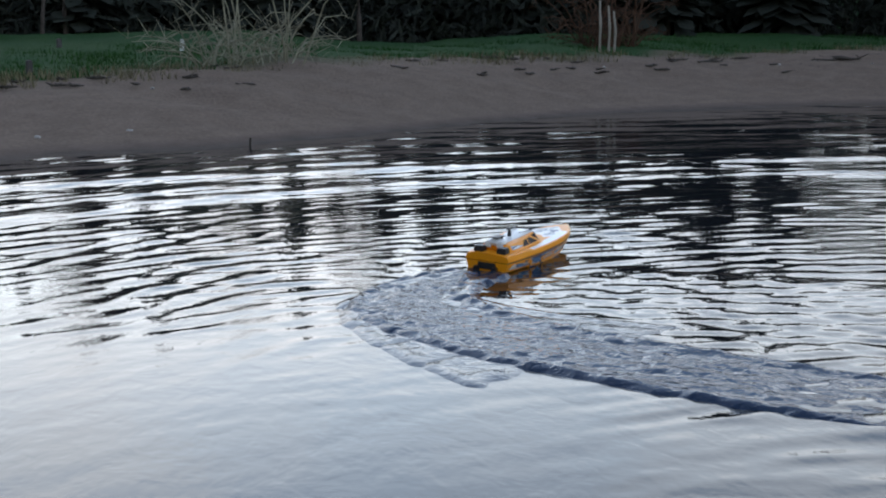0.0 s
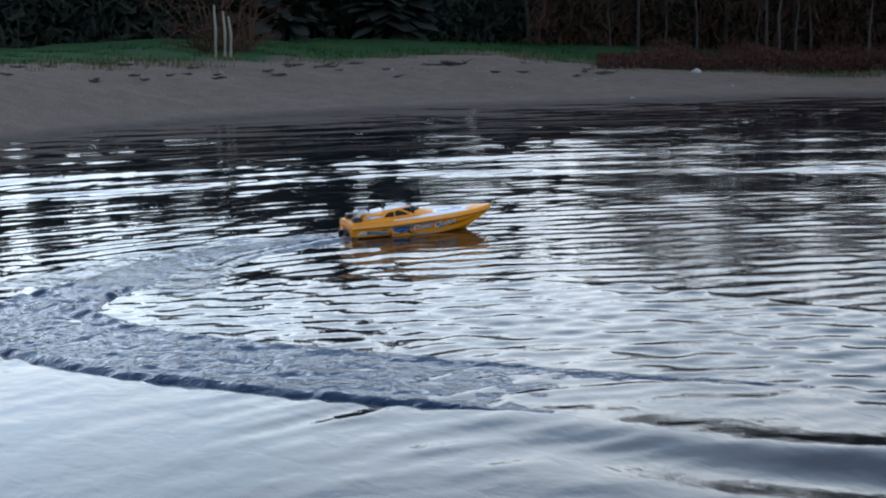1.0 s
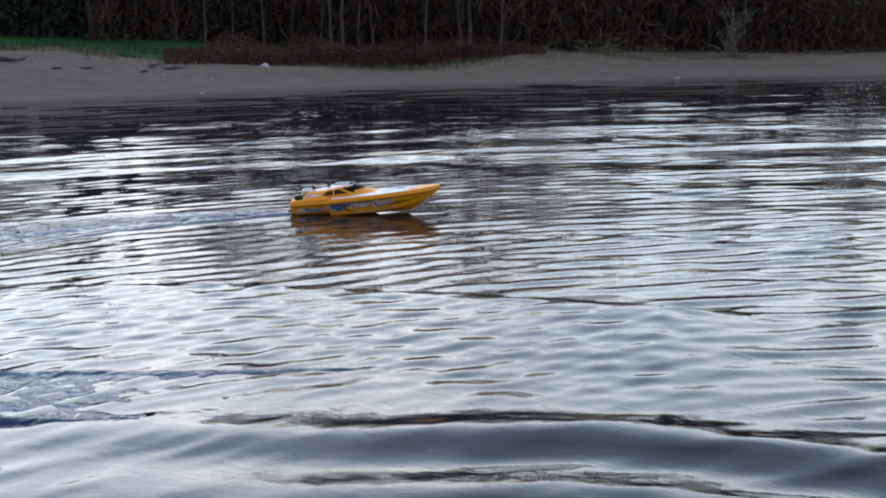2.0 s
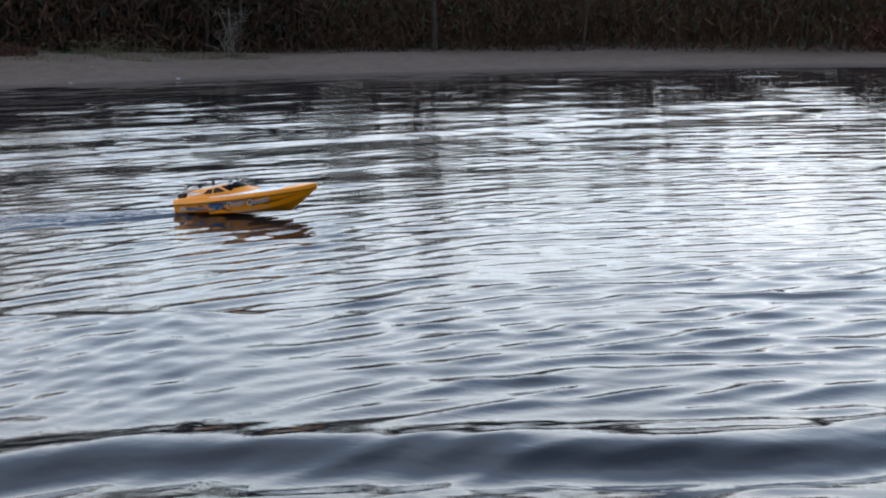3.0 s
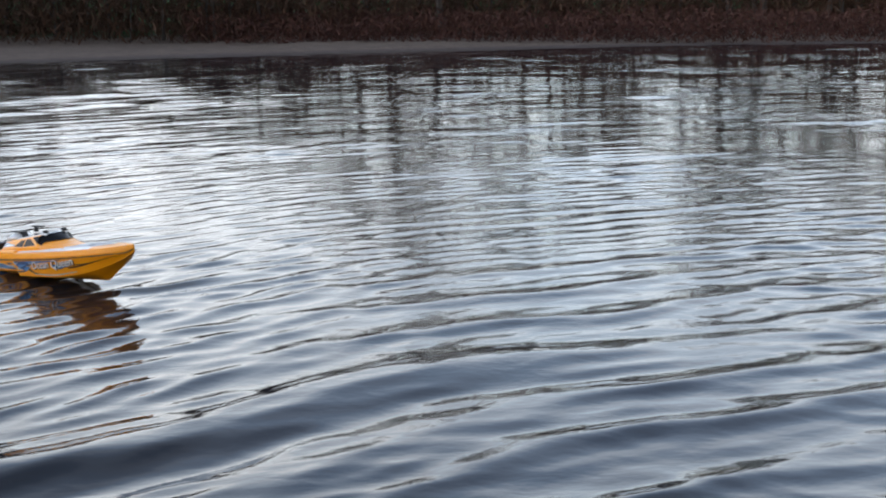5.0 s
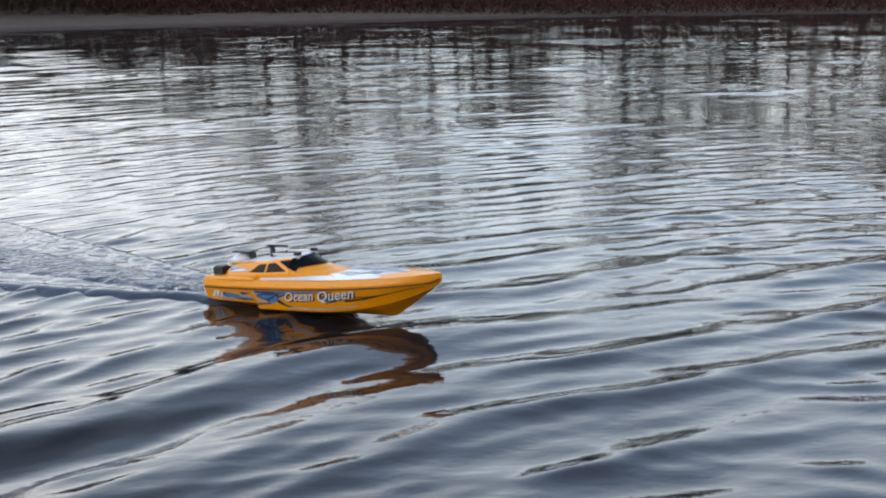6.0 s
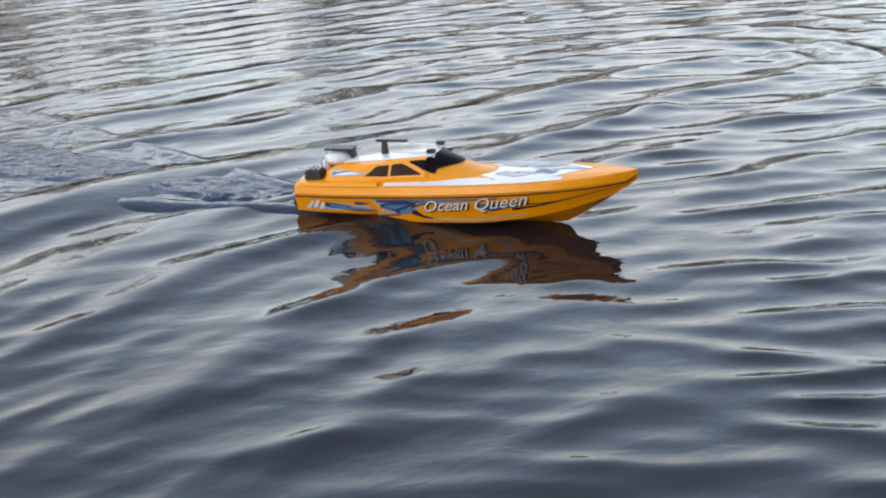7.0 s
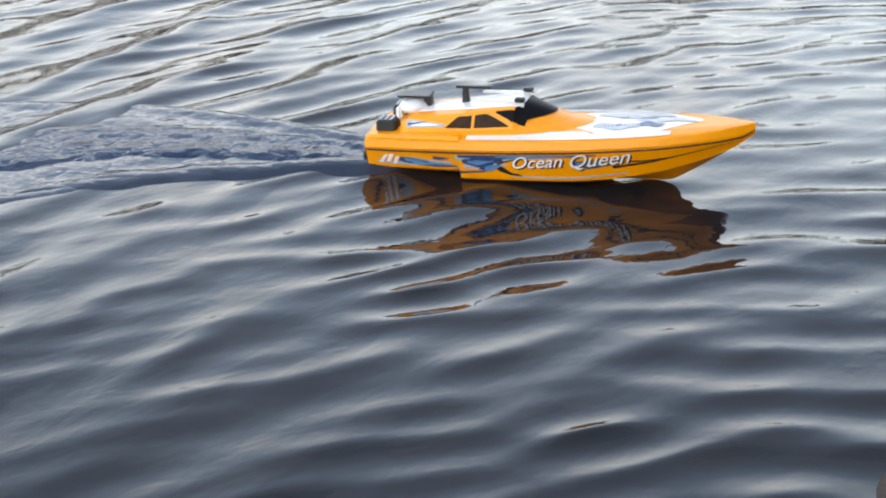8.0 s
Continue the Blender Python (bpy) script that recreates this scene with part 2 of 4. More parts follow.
def bank_height(az, d):
    """Height of the far bank at an azimuth (degrees) and a distance."""
    s = shore(az)
    wide = np.interp(az, [-60, 14, 28, 44, 80, 96, 120], [5.0, 6.0, 7.0, 5.0, 5.0, 4.0, 3.5])
    top = s + wide
    crest = top + np.interp(az, [-60, 0, 15, 36, 60], [16.0, 14.0, 9.0, 5.0, 4.0])
    z_top = EYE + np.interp(az, TOP_AZ, TOP_S) * top
    z_crest = np.maximum(EYE + np.interp(az, CREST_AZ, CREST_S) * crest, z_top + 0.02)
    u = np.clip((d - s) / wide, -3, 1)
    v = np.clip((d - top) / (crest - top), 0, 1)
    z = np.where(u < 0, u * 0.55, z_top * (0.12 * u + 0.88 * (u * u * (3 - 2 * u)) ** 0.8))
    z = z + v * (z_crest - z_top)
    rise = np.clip((d - crest - 7) / 14, 0, 1)
    return z + np.clip(d - crest, 0, None) * 0.004 + 3.2 * rise * rise * (3 - 2 * rise)


def lumps(x, y, s, seed):
    r = np.random.RandomState(seed)
    out = np.zeros_like(x)
    for k in range(10):
        a, l = r.uniform(0, 6.28), s * r.uniform(0.5, 1.8)
        out += np.sin((x * math.cos(a) + y * math.sin(a)) / l * 6.28 + r.uniform(0, 6.28))
    return out / 4.5


def near_land(x, y):
    """Height of the near bank, on which the camera stands: positive on land."""
    a, c = radians(65), 0.35
    u = x * math.sin(a) + y * math.cos(a)
    v = x * math.cos(a) - y * math.sin(a)
    return -(u + 0.30 * np.abs(v) - c) * 0.25


g_az = np.concatenate([np.linspace(-60, -14, 24)[:-1], np.linspace(-14, 160, 349), np.linspace(160, 300, 50)[1:]])
g_d = np.concatenate([[0.05], np.linspace(0.3, 9, 20), np.linspace(9.5, 50, 130), np.linspace(52, 120, 30), np.geomspace(130, 2500, 14)])
GA, GD = np.meshgrid(g_az, g_d)
GX, GY = GD * np.sin(np.radians(GA)), GD * np.cos(np.radians(GA))
far = np.where(GA > 190, 0.0, bank_height(GA, GD))
blend = np.clip((GA - 170) / 20, 0, 1)
far = far * (1 - blend) + blend * 0.5
land = np.clip(near_land(GX, GY), -0.7, 0.45)
back = np.clip((GA - 175) / 15, 0, 1) + np.clip((-45 - GA) / 12, 0, 1)
GZ = np.where(GD < 9, np.maximum(land, np.maximum(far, -0.7)), np.maximum(np.maximum(far, -0.7), np.where(back > 0, land, -0.7)))
on_bank = np.clip((GZ - 0.05) * 4, 0, 1)
GZ = GZ + on_bank * (0.035 * lumps(GX, GY, 1.2, 3) + 0.05 * lumps(GX, GY, 4.5, 4)) * np.clip(GD / 12, 0, 1)
ground = grid_object("ground", np.stack([GX, GY, GZ], -1), len(g_d), len(g_az), M_GROUND)
tagged(ground, "sandy grey river bank rising to dark green grass", "ground", kind="structure")
g_mask = ground.data.attributes.new("grass", "FLOAT", "POINT")
edge = shore(GA) + np.interp(GA, [-60, 14, 28, 44, 80, 96, 120], [5.0, 6.0, 7.0, 5.0, 5.0, 4.0, 3.5]) + 3.0 * np.clip((GA - 46) / 8, 0, 1)
g_mask.data.foreach_set("value", np.clip((GD - edge + 0.7 * lumps(GX, GY, 2.5, 8)) / 1.2 + 0.5, 0, 1).reshape(-1).astype(np.float32))


def ground_nodes(m):
    m.use_nodes = True
    n, l = m.node_tree.nodes, m.node_tree.links
    b = n["Principled BSDF"]
    b.inputs["Roughness"].default_value = 0.95
    b.inputs["Specular IOR Level"].default_value = 0.1
    co, sep, mask = n.new("ShaderNodeTexCoord"), n.new("ShaderNodeSeparateXYZ"), n.new("ShaderNodeAttribute")
    mask.attribute_name = "grass"
    l.new(co.outputs["Object"], sep.inputs[0])
    noises = []
    for s in (0.5, 3.0, 22.0):
        t = n.new("ShaderNodeTexNoise")
        t.inputs["Scale"].default_value, t.inputs["Detail"].default_value = s, 5
        l.new(co.outputs["Object"], t.inputs["Vector"])
        noises.append(t.outputs["Fac"])

    def ramp(fac, *stops):
        r = n.new("ShaderNodeValToRGB")
        for e, (p, c) in zip(r.color_ramp.elements, stops):
            e.position, e.color = p, (*c, 1)
        l.new(fac, r.inputs["Fac"])
        return r.outputs["Color"]

    def mix(fac, a, c, kind="MIX"):
        x = n.new("ShaderNodeMixRGB")
        x.blend_type = kind
        if isinstance(fac, float):
            x.inputs["Fac"].default_value = fac
        else:
            l.new(fac, x.inputs["Fac"])
        l.new(a, x.inputs["Color1"])
        l.new(c, x.inputs["Color2"])
        return x.outputs["Color"]

    sand = mix(0.5, ramp(noises[1], (0.35, (0.116, 0.088, 0.068)), (0.65, (0.168, 0.127, 0.099))), ramp(noises[2], (0.3, (0.094, 0.071, 0.056)), (0.7, (0.180, 0.137, 0.108))))
    wet = ramp(noises[1], (0.3, (0.058, 0.046, 0.039)), (0.7, (0.088, 0.070, 0.060)))
    damp = n.new("ShaderNodeMapRange")
    damp.inputs["From Min"].default_value, damp.inputs["From Max"].default_value = 0.01, 0.07
    l.new(sep.outputs["Z"], damp.inputs["Value"])
    sand = mix(damp.outputs["Result"], wet, sand)
    grass = mix(0.5, ramp(noises[0], (0.35, (0.012, 0.050, 0.016)), (0.68, (0.030, 0.062, 0.018))), ramp(noises[2], (0.3, (0.010, 0.040, 0.011)), (0.7, (0.026, 0.070, 0.020))))
    l.new(mix(mask.outputs["Fac"], sand, grass), b.inputs["Base Color"])
    bmp = n.new("ShaderNodeBump")
    bmp.inputs["Strength"].default_value, bmp.inputs["Distance"].default_value = 0.6, 0.05
    l.new(noises[2], bmp.inputs["Height"])
    l.new(bmp.outputs["Normal"], b.inputs["Normal"])


ground_nodes(M_GROUND)

# ---- the water ----
SWELL = [(-2.6, 5.9), (-1.0, 5.2), (0.43, 4.1), (1.1, 3.35), (1.9, 2.6), (2.5, 1.9), (2.9, 0.95), (3.2, 0.3), (3.6, -0.5), (3.8, -1.45), (4.2, -2.9)]
RING_NEAR = [(-6.0, 4.6), (-3.2, 6.7), (-1.5, 7.83), (-0.17, 8.65), (1.2, 9.12), (2.4, 9.22), (3.6, 9.15), (4.6, 8.95), (6.4, 8.05), (8.2, 6.9), (12.1, 4.3), (15.0, 2.0)]
RING_FAR = [(-7.0, 7.0), (-1.8, 9.65), (0.5, 10.2), (2.2, 10.4), (4.8, 10.15), (6.5, 9.75), (7.6, 9.3), (9.0, 8.65), (11.2, 7.4), (14.0, 4.95), (17.0, 2.2)]
INNER = [(3.95, 2.2), (3.4, 3.35), (3.05, 4.0), (2.54, 4.6), (1.9, 5.1), (1.45, 5.42), (1.30, 5.65)]
TRAIL = [(3.2, 1.9), (2.6, 2.35), (1.95, 2.95), (1.4, 3.5), (1.0, 3.95), (0.75, 4.35), (0.62, 4.75), (0.72, 5.1), (1.0, 5.40)]


def side_distance(x, y, line):
    """Signed distance to a polyline (positive to its left) and the way along it."""
    best, sign, along, run = np.full(x.shape, 1e9), np.ones(x.shape), np.zeros(x.shape), 0.0
    for (ax, ay), (bx, by) in zip(line[:-1], line[1:]):
        dx, dy = bx - ax, by - ay
        n = math.hypot(dx, dy)
        t = np.clip(((x - ax) * dx + (y - ay) * dy) / (n * n), 0, 1)
        px, py = x - ax - t * dx, y - ay - t * dy
        d = np.hypot(px, py)
        m = d < best
        best, sign, along = np.where(m, d, best), np.where(m, np.sign(dx * py - dy * px), sign), np.where(m, run + t * n, along)
        run += n
    return best * sign, along


def smooth_line(pts, n=8):
    out = []
    for i in range(len(pts) - 1):
        p0, p1, p2, p3 = (Vector(pts[min(max(i + k, 0), len(pts) - 1)]) for k in (-1, 0, 1, 2))
        for k in range(n):
            t = k / n
            out.append(tuple(0.5 * (2 * p1 + (p2 - p0) * t + (2 * p0 - 5 * p1 + 4 * p2 - p3) * t * t + (3 * p1 - p0 - 3 * p2 + p3) * t ** 3)))
    return out + [tuple(pts[-1])]


def ripples(x, y, az, d, step):
    """Long-crested ripples in overlapping packets round the bend, with sharpened crests; returns the shift along x, y and z."""
    r = np.random.RandomState(11)
    out = np.zeros((3, *x.shape), np.float32)
    patch = np.clip(0.85 + 0.45 * lumps(x, y, 3.0, 21), 0.30, 1.35)
    close = np.clip((3.5 - d) / 1.4, 0, 1)
    close = close * close * (3 - 2 * close)
    distant = np.clip((d - 6) / 7, 0, 1)
    for mid in range(-10, 175, 23):
        cols = np.abs(az[0] - mid) < 36
        xs, ys = x[:, cols], y[:, cols]
        near = np.exp(-((az[:, cols] - mid) / 17.0) ** 2)
        for k in range(34):
            kind = "mid" if k < 16 else "far" if k < 22 else "close"
            base, span, slope, bend, swing = {"mid": (0.085, 3.4, 0.060, 12, 29), "far": (0.34, 3.6, 0.042, 9, 20), "close": (0.075, 4.0, 0.066, 14, 8)}[kind]
            lam = base * (span ** r.uniform(0, 1))
            slope *= r.uniform(0.4, 1.2) * (base * 1.5 / lam) ** 0.30
            a = radians(mid - swing + r.normal(0, 11))
            u, w = xs * math.sin(a) + ys * math.cos(a), xs * math.cos(a) - ys * math.sin(a)
            wob = 0.7 * np.sin(w / (lam * bend) * 6.28 + r.uniform(0, 6.28))
            ph = u / lam * 6.28 + wob + r.uniform(0, 6.28)
            gust = 0.6 + 0.4 * np.sin(u / (lam * 6.5) * 6.28 + w / (lam * 15) * 6.28 + r.uniform(0, 6.28))
            share = {"mid": 1 - 0.65 * close, "far": distant, "close": close}[kind][:, cols]
            amp = near * slope * lam / 6.28 * np.clip(lam / (2.4 * step[:, cols]) - 0.5, 0, 1) * gust * share
            out[2][:, cols] += amp * np.sin(ph)
            out[0][:, cols] += amp * 2.1 * math.sin(a) * np.cos(ph)
            out[1][:, cols] += amp * 2.1 * math.cos(a) * np.cos(ph)
    lively = 0.80 + 0.20 * np.clip((az - 20) / 40, 0, 1) + 0.15 * np.clip((az - 90) / 30, 0, 1)
    return out * patch * lively


w_az = np.concatenate([np.linspace(-90, -16, 40)[:-1], np.linspace(-16, 160, 480), np.linspace(160, 235, 40)[1:]])
steps = [0.25]
while steps[-1] < 60:
    steps.append(steps[-1] + 0.011 + 0.0025 * steps[-1])
w_d = np.array(steps)
WA, WD = np.meshgrid(w_az, w_d)
WX, WY = WD * np.sin(np.radians(WA)), WD * np.cos(np.radians(WA))
calm = 1 - 0.88 * np.clip((26 - WA) / 13, 0, 1) * np.clip((5.4 - WD) / 1.4, 0, 1)
SHIFT = ripples(WX, WY, WA, WD, 0.011 + 0.0025 * WD)
# the long swell that the boat raised earlier, a train of parallel waves past the bend
sd, _ = side_distance(WX, WY, smooth_line(SWELL, 5))
sd = sd + 0.035 * lumps(WX, WY, 1.6, 40)
swell_on = np.clip((WA - 25) / 18, 0.02, 1) * (1 - 0.75 * np.clip((WA - 92) / 14, 0, 1))
calm = calm * (1 - 0.45 * swell_on * np.exp(-((sd + 0.1) / 0.45) ** 2))
# smooth water between the inner edge of the turn's wake and its churned trail
inner, run_in = side_distance(WX, WY, smooth_line(INNER, 6))
inner = inner + 0.02 * lumps(WX, WY, 0.7, 41)
within = np.clip(inner / 0.06, 0, 1) * np.clip((1.3 - inner) / 0.3, 0, 1) * np.clip(run_in / 0.3, 0, 1) * np.clip((5.2 - run_in) / 1.5, 0, 1)
calm = calm * (1 - 0.76 * within)
SHIFT = SHIFT * calm
WZ = SHIFT[2] + 0.0030 * within * lumps(WX, WY, 0.17, 42)
WZ += np.clip(run_in / 0.4, 0, 1) * np.clip((4.2 - run_in) / 1.5, 0, 1) * np.where(inner < 0, 0.030 * np.clip(1 + inner / 0.16, 0, 1) ** 2, 0.030 * np.clip(1 - inner / 0.9, 0, 1)) * np.clip((WA - 8) / 6, 0, 1)
WZ += swell_on * (0.9 + 0.25 * lumps(WX, WY, 2.2, 46)) * (0.024 * np.exp(-(sd / 0.13) ** 2) + 0.014 * np.exp(-((sd + 0.42) / 0.12) ** 2) - 0.010 * np.exp(-((sd + 0.20) / 0.12) ** 2))
past = np.clip((WA - 80) / 18, 0, 1) * np.exp(-((sd + 0.1) / 1.2) ** 2) * np.clip(WD / 1.5 - 0.6, 0, 1)
phase = (sd / 0.37 + 0.10 * lumps(WX, WY, 1.1, 43)) * 6.28
WZ += past * np.clip(0.7 + 0.55 * lumps(WX, WY, 1.2, 45), 0, 1.4) * 0.020 * np.exp(1.4 * (np.sin(phase) - 1))
for line, high, wide in ((RING_NEAR, 0.020, 0.20), (RING_FAR, 0.020, 0.22)):
    rs, _ = side_distance(WX, WY, smooth_line(line, 4))
    rs = rs + 0.05 * lumps(WX, WY, 2.0, 44)
    WZ += high * np.exp(-(rs / wide) ** 2) - 0.5 * high * np.exp(-((rs - 2.2 * wide) / wide) ** 2)
water = grid_object("water", np.stack([WX + SHIFT[0], WY + SHIFT[1], WZ], -1), len(w_d), len(w_az), M_WATER)
tagged(water, "rippled dark river water reflecting pale evening sky", "water", kind="structure")

# the churned trail of the boat's earlier turn
t_line = smooth_line(TRAIL, 24)
t_half = np.linspace(-0.34, 0.34, 46)
tp = np.array(t_line)
tt = np.gradient(tp, axis=0)
tt /= np.linalg.norm(tt, axis=1)[:, None] + 1e-9
tn = np.stack([-tt[:, 1], tt[:, 0]], 1)
age = np.linspace(1, 0, len(tp))
width = 0.55 + 0.40 * np.clip(4 * age, 0, 1)
TX = tp[:, None, 0] + tn[:, None, 0] * t_half[None] * width[:, None]
TY = tp[:, None, 1] + tn[:, None, 1] * t_half[None] * width[:, None]
q = np.abs(t_half)[None] / 0.34 + 0 * TX
TZ = 0.010 * np.exp(-((q - 0.76) / 0.13) ** 2) + 0.008 + (1.3 - age[:, None]) * (0.0058 * lumps(TX, TY, 0.15, 51) + 0.0036 * lumps(TX, TY, 0.075, 52))
TZ = TZ - np.clip((q - 0.72) / 0.28, 0, 1) ** 1.5 * 0.034 - np.clip((age[:, None] - 0.6) / 0.4, 0, 1) * 0.03
trail = grid_object("wake_trail", np.stack([TX, TY, TZ], -1), len(tp), len(t_half), M_CHURN)
tagged(trail, "curved band of churned blue-grey water left by the boat", "wake", kind="stuff")

# ---- the boat ----
BL = 0.85
HS = [0.0, 0.10, 0.25, 0.40, 0.55, 0.68, 0.78, 0.86, 0.92, 0.965, 0.99, 1.0]
HB = [0.105, 0.112, 0.118, 0.120, 0.117, 0.107, 0.091, 0.070, 0.047, 0.024, 0.009, 0.002]


def curve_at(s, xs, ys):
    return float(np.interp(s, xs, ys))


def half_beam(s):
    return curve_at(s, HS, HB)


def gunwale(s):
    return 0.079 + 0.030 * max(s, 0.0) ** 1.6


def hull_section(s):
    """Points of the starboard half, keel to gunwale: (half width, height)."""
    b, g = half_beam(s), gunwale(s)
    keel = -0.030 + max(0.0, (s - 0.79) / 0.21) ** 1.05 * (g + 0.004)
    chine_z = (0.010 if s < 0.26 else -0.008) + max(0.0, (s - 0.50) / 0.50) ** 1.9 * (g - 0.024)
    chine_z = max(chine_z, keel + 0.004)
    chine_b = b * (0.88 - 0.25 * s * s)
    rail_z = max(g - 0.030, chine_z + 0.003)
    return [(0.0, keel), (chine_b * 0.55, keel + (chine_z - keel) * 0.62), (chine_b * 0.57, keel + (chine_z - keel) * 0.52),
            (chine_b * 0.97, chine_z - 0.002), (chine_b, chine_z + 0.002), ((chine_b + b) / 2, (chine_z + rail_z) / 2 + 0.002), (b * 0.985, rail_z), (b * 1.0, rail_z + 0.002)]


def loft(sections, close=True):
    bm = bmesh.new()
    rows = [[bm.verts.new(p) for p in sec] for sec in sections]
    for a, b in zip(rows[:-1], rows[1:]):
        for i in range(len(a) - 1):
            bm.faces.new((a[i], a[i + 1], b[i + 1], b[i]))
    if close:
        bm.faces.new(rows[0])
        bm.faces.new(rows[-1])
    bmesh.ops.remove_doubles(bm, verts=bm.verts, dist=0.0004)
    bmesh.ops.recalc_face_normals(bm, faces=bm.faces)
    return bm


def block(size, centre, bevel=0.003, taper=1.0):
    bm = bmesh.new()
    bmesh.ops.create_cube(bm, size=1)
    for v in bm.verts:
        k = taper if v.co.z > 0 else 1.0
        v.co = Vector((v.co.x * size[0] * k + centre[0], v.co.y * size[1] * k + centre[1], v.co.z * size[2] + centre[2]))
    bmesh.ops.bevel(bm, geom=bm.edges[:], offset=bevel, segments=2, affect="EDGES")
    return bm


def rod(a, b, r, sides=10):
    verts, faces = [], []
    tube(verts, faces, [a, b], [r, r], sides)
    bm = bmesh.new()
    vs = [bm.verts.new(v) for v in verts]
    for f in faces:
        bm.faces.new([vs[i] for i in f])
    bm.faces.new(vs[:sides][::-1])
    return bm


def plate(points, thick):
    """A flat piece from outline points, pushed out along its normal."""
    bm = bmesh.new()
    f = bm.faces.new([bm.verts.new(p) for p in points])
    bm.normal_update()
    n = f.normal.copy()
    ext = bmesh.ops.extrude_face_region(bm, geom=[f])
    for v in ext["geom"]:
        if isinstance(v, bmesh.types.BMVert):
            v.co += n * thick
    bmesh.ops.recalc_face_normals(bm, faces=bm.faces)
    return bm


def side_point(s, h, side, out=0.0):
    """A point of the topside: s along the boat, h from chine (0) to rail (1), side -1 starboard."""
    sec = hull_section(s)
    (b0, z0), (b1, z1), (b2, z2) = sec[4], sec[5], sec[6]
    if h < 0.5:
        b, z = b0 + (b1 - b0) * h * 2, z0 + (z1 - z0) * h * 2
    else:
        b, z = b1 + (b2 - b1) * (h - 0.5) * 2, z1 + (z2 - z1) * (h - 0.5) * 2
    return Vector((s * BL, side * (b + out), z))


def side_decal(points, side, out):
    """A thin decal that follows the topside, outline points (s, h)."""
    bm = bmesh.new()
    n = len(points) // 2
    lo, hi = points[:n], points[n:][::-1]
    rows = []
    for k in range(25):
        u = k / 24
        a = (np.interp(u, np.linspace(0, 1, n), [p[0] for p in lo]), np.interp(u, np.linspace(0, 1, n), [p[1] for p in lo]))
        b = (np.interp(u, np.linspace(0, 1, n), [p[0] for p in hi]), np.interp(u, np.linspace(0, 1, n), [p[1] for p in hi]))
        rows.append([bm.verts.new(side_point(a[0] + (b[0] - a[0]) * j / 3, a[1] + (b[1] - a[1]) * j / 3, side, out)) for j in range(4)])
    for a, b in zip(rows[:-1], rows[1:]):
        for i in range(3):
            bm.faces.new((a[i], a[i + 1], b[i + 1], b[i]))
    return bm


def side_text(word, s0, h0, size, rise, side, out, mat, parent, label, name):
    """Lettering laid on the topside."""
    cu = bpy.data.curves.new("lettering", "FONT")
    cu.body, cu.size, cu.shear, cu.resolution_u = word, 1.0, 0.36, 3
    cu.offset = 0.005
    ob = new("lettering", cu)
    me = bpy.data.meshes.new_from_object(ob.evaluated_get(bpy.context.evaluated_depsgraph_get()))
    bpy.data.objects.remove(ob)
    bm = bmesh.new()
    bm.from_mesh(me)
    bpy.data.meshes.remove(me)
    bmesh.ops.triangulate(bm, faces=bm.faces)
    bmesh.ops.subdivide_edges(bm, edges=[e for e in bm.edges if e.calc_length() > 0.3], cuts=1)
    for v in bm.verts:
        x, y = v.co.x * size, v.co.y * size
        along = x if side < 0 else (1.0 * len(word) * 0.52 * size - x)
        s = s0 + along / BL
        sec = hull_section(s)
        tall = max(sec[6][1] - sec[4][1], 0.01)
        v.co = side_point(s, min(h0 + rise * along + y / tall, 1.0), side, out)
    return part(name, bm, mat, parent, label)


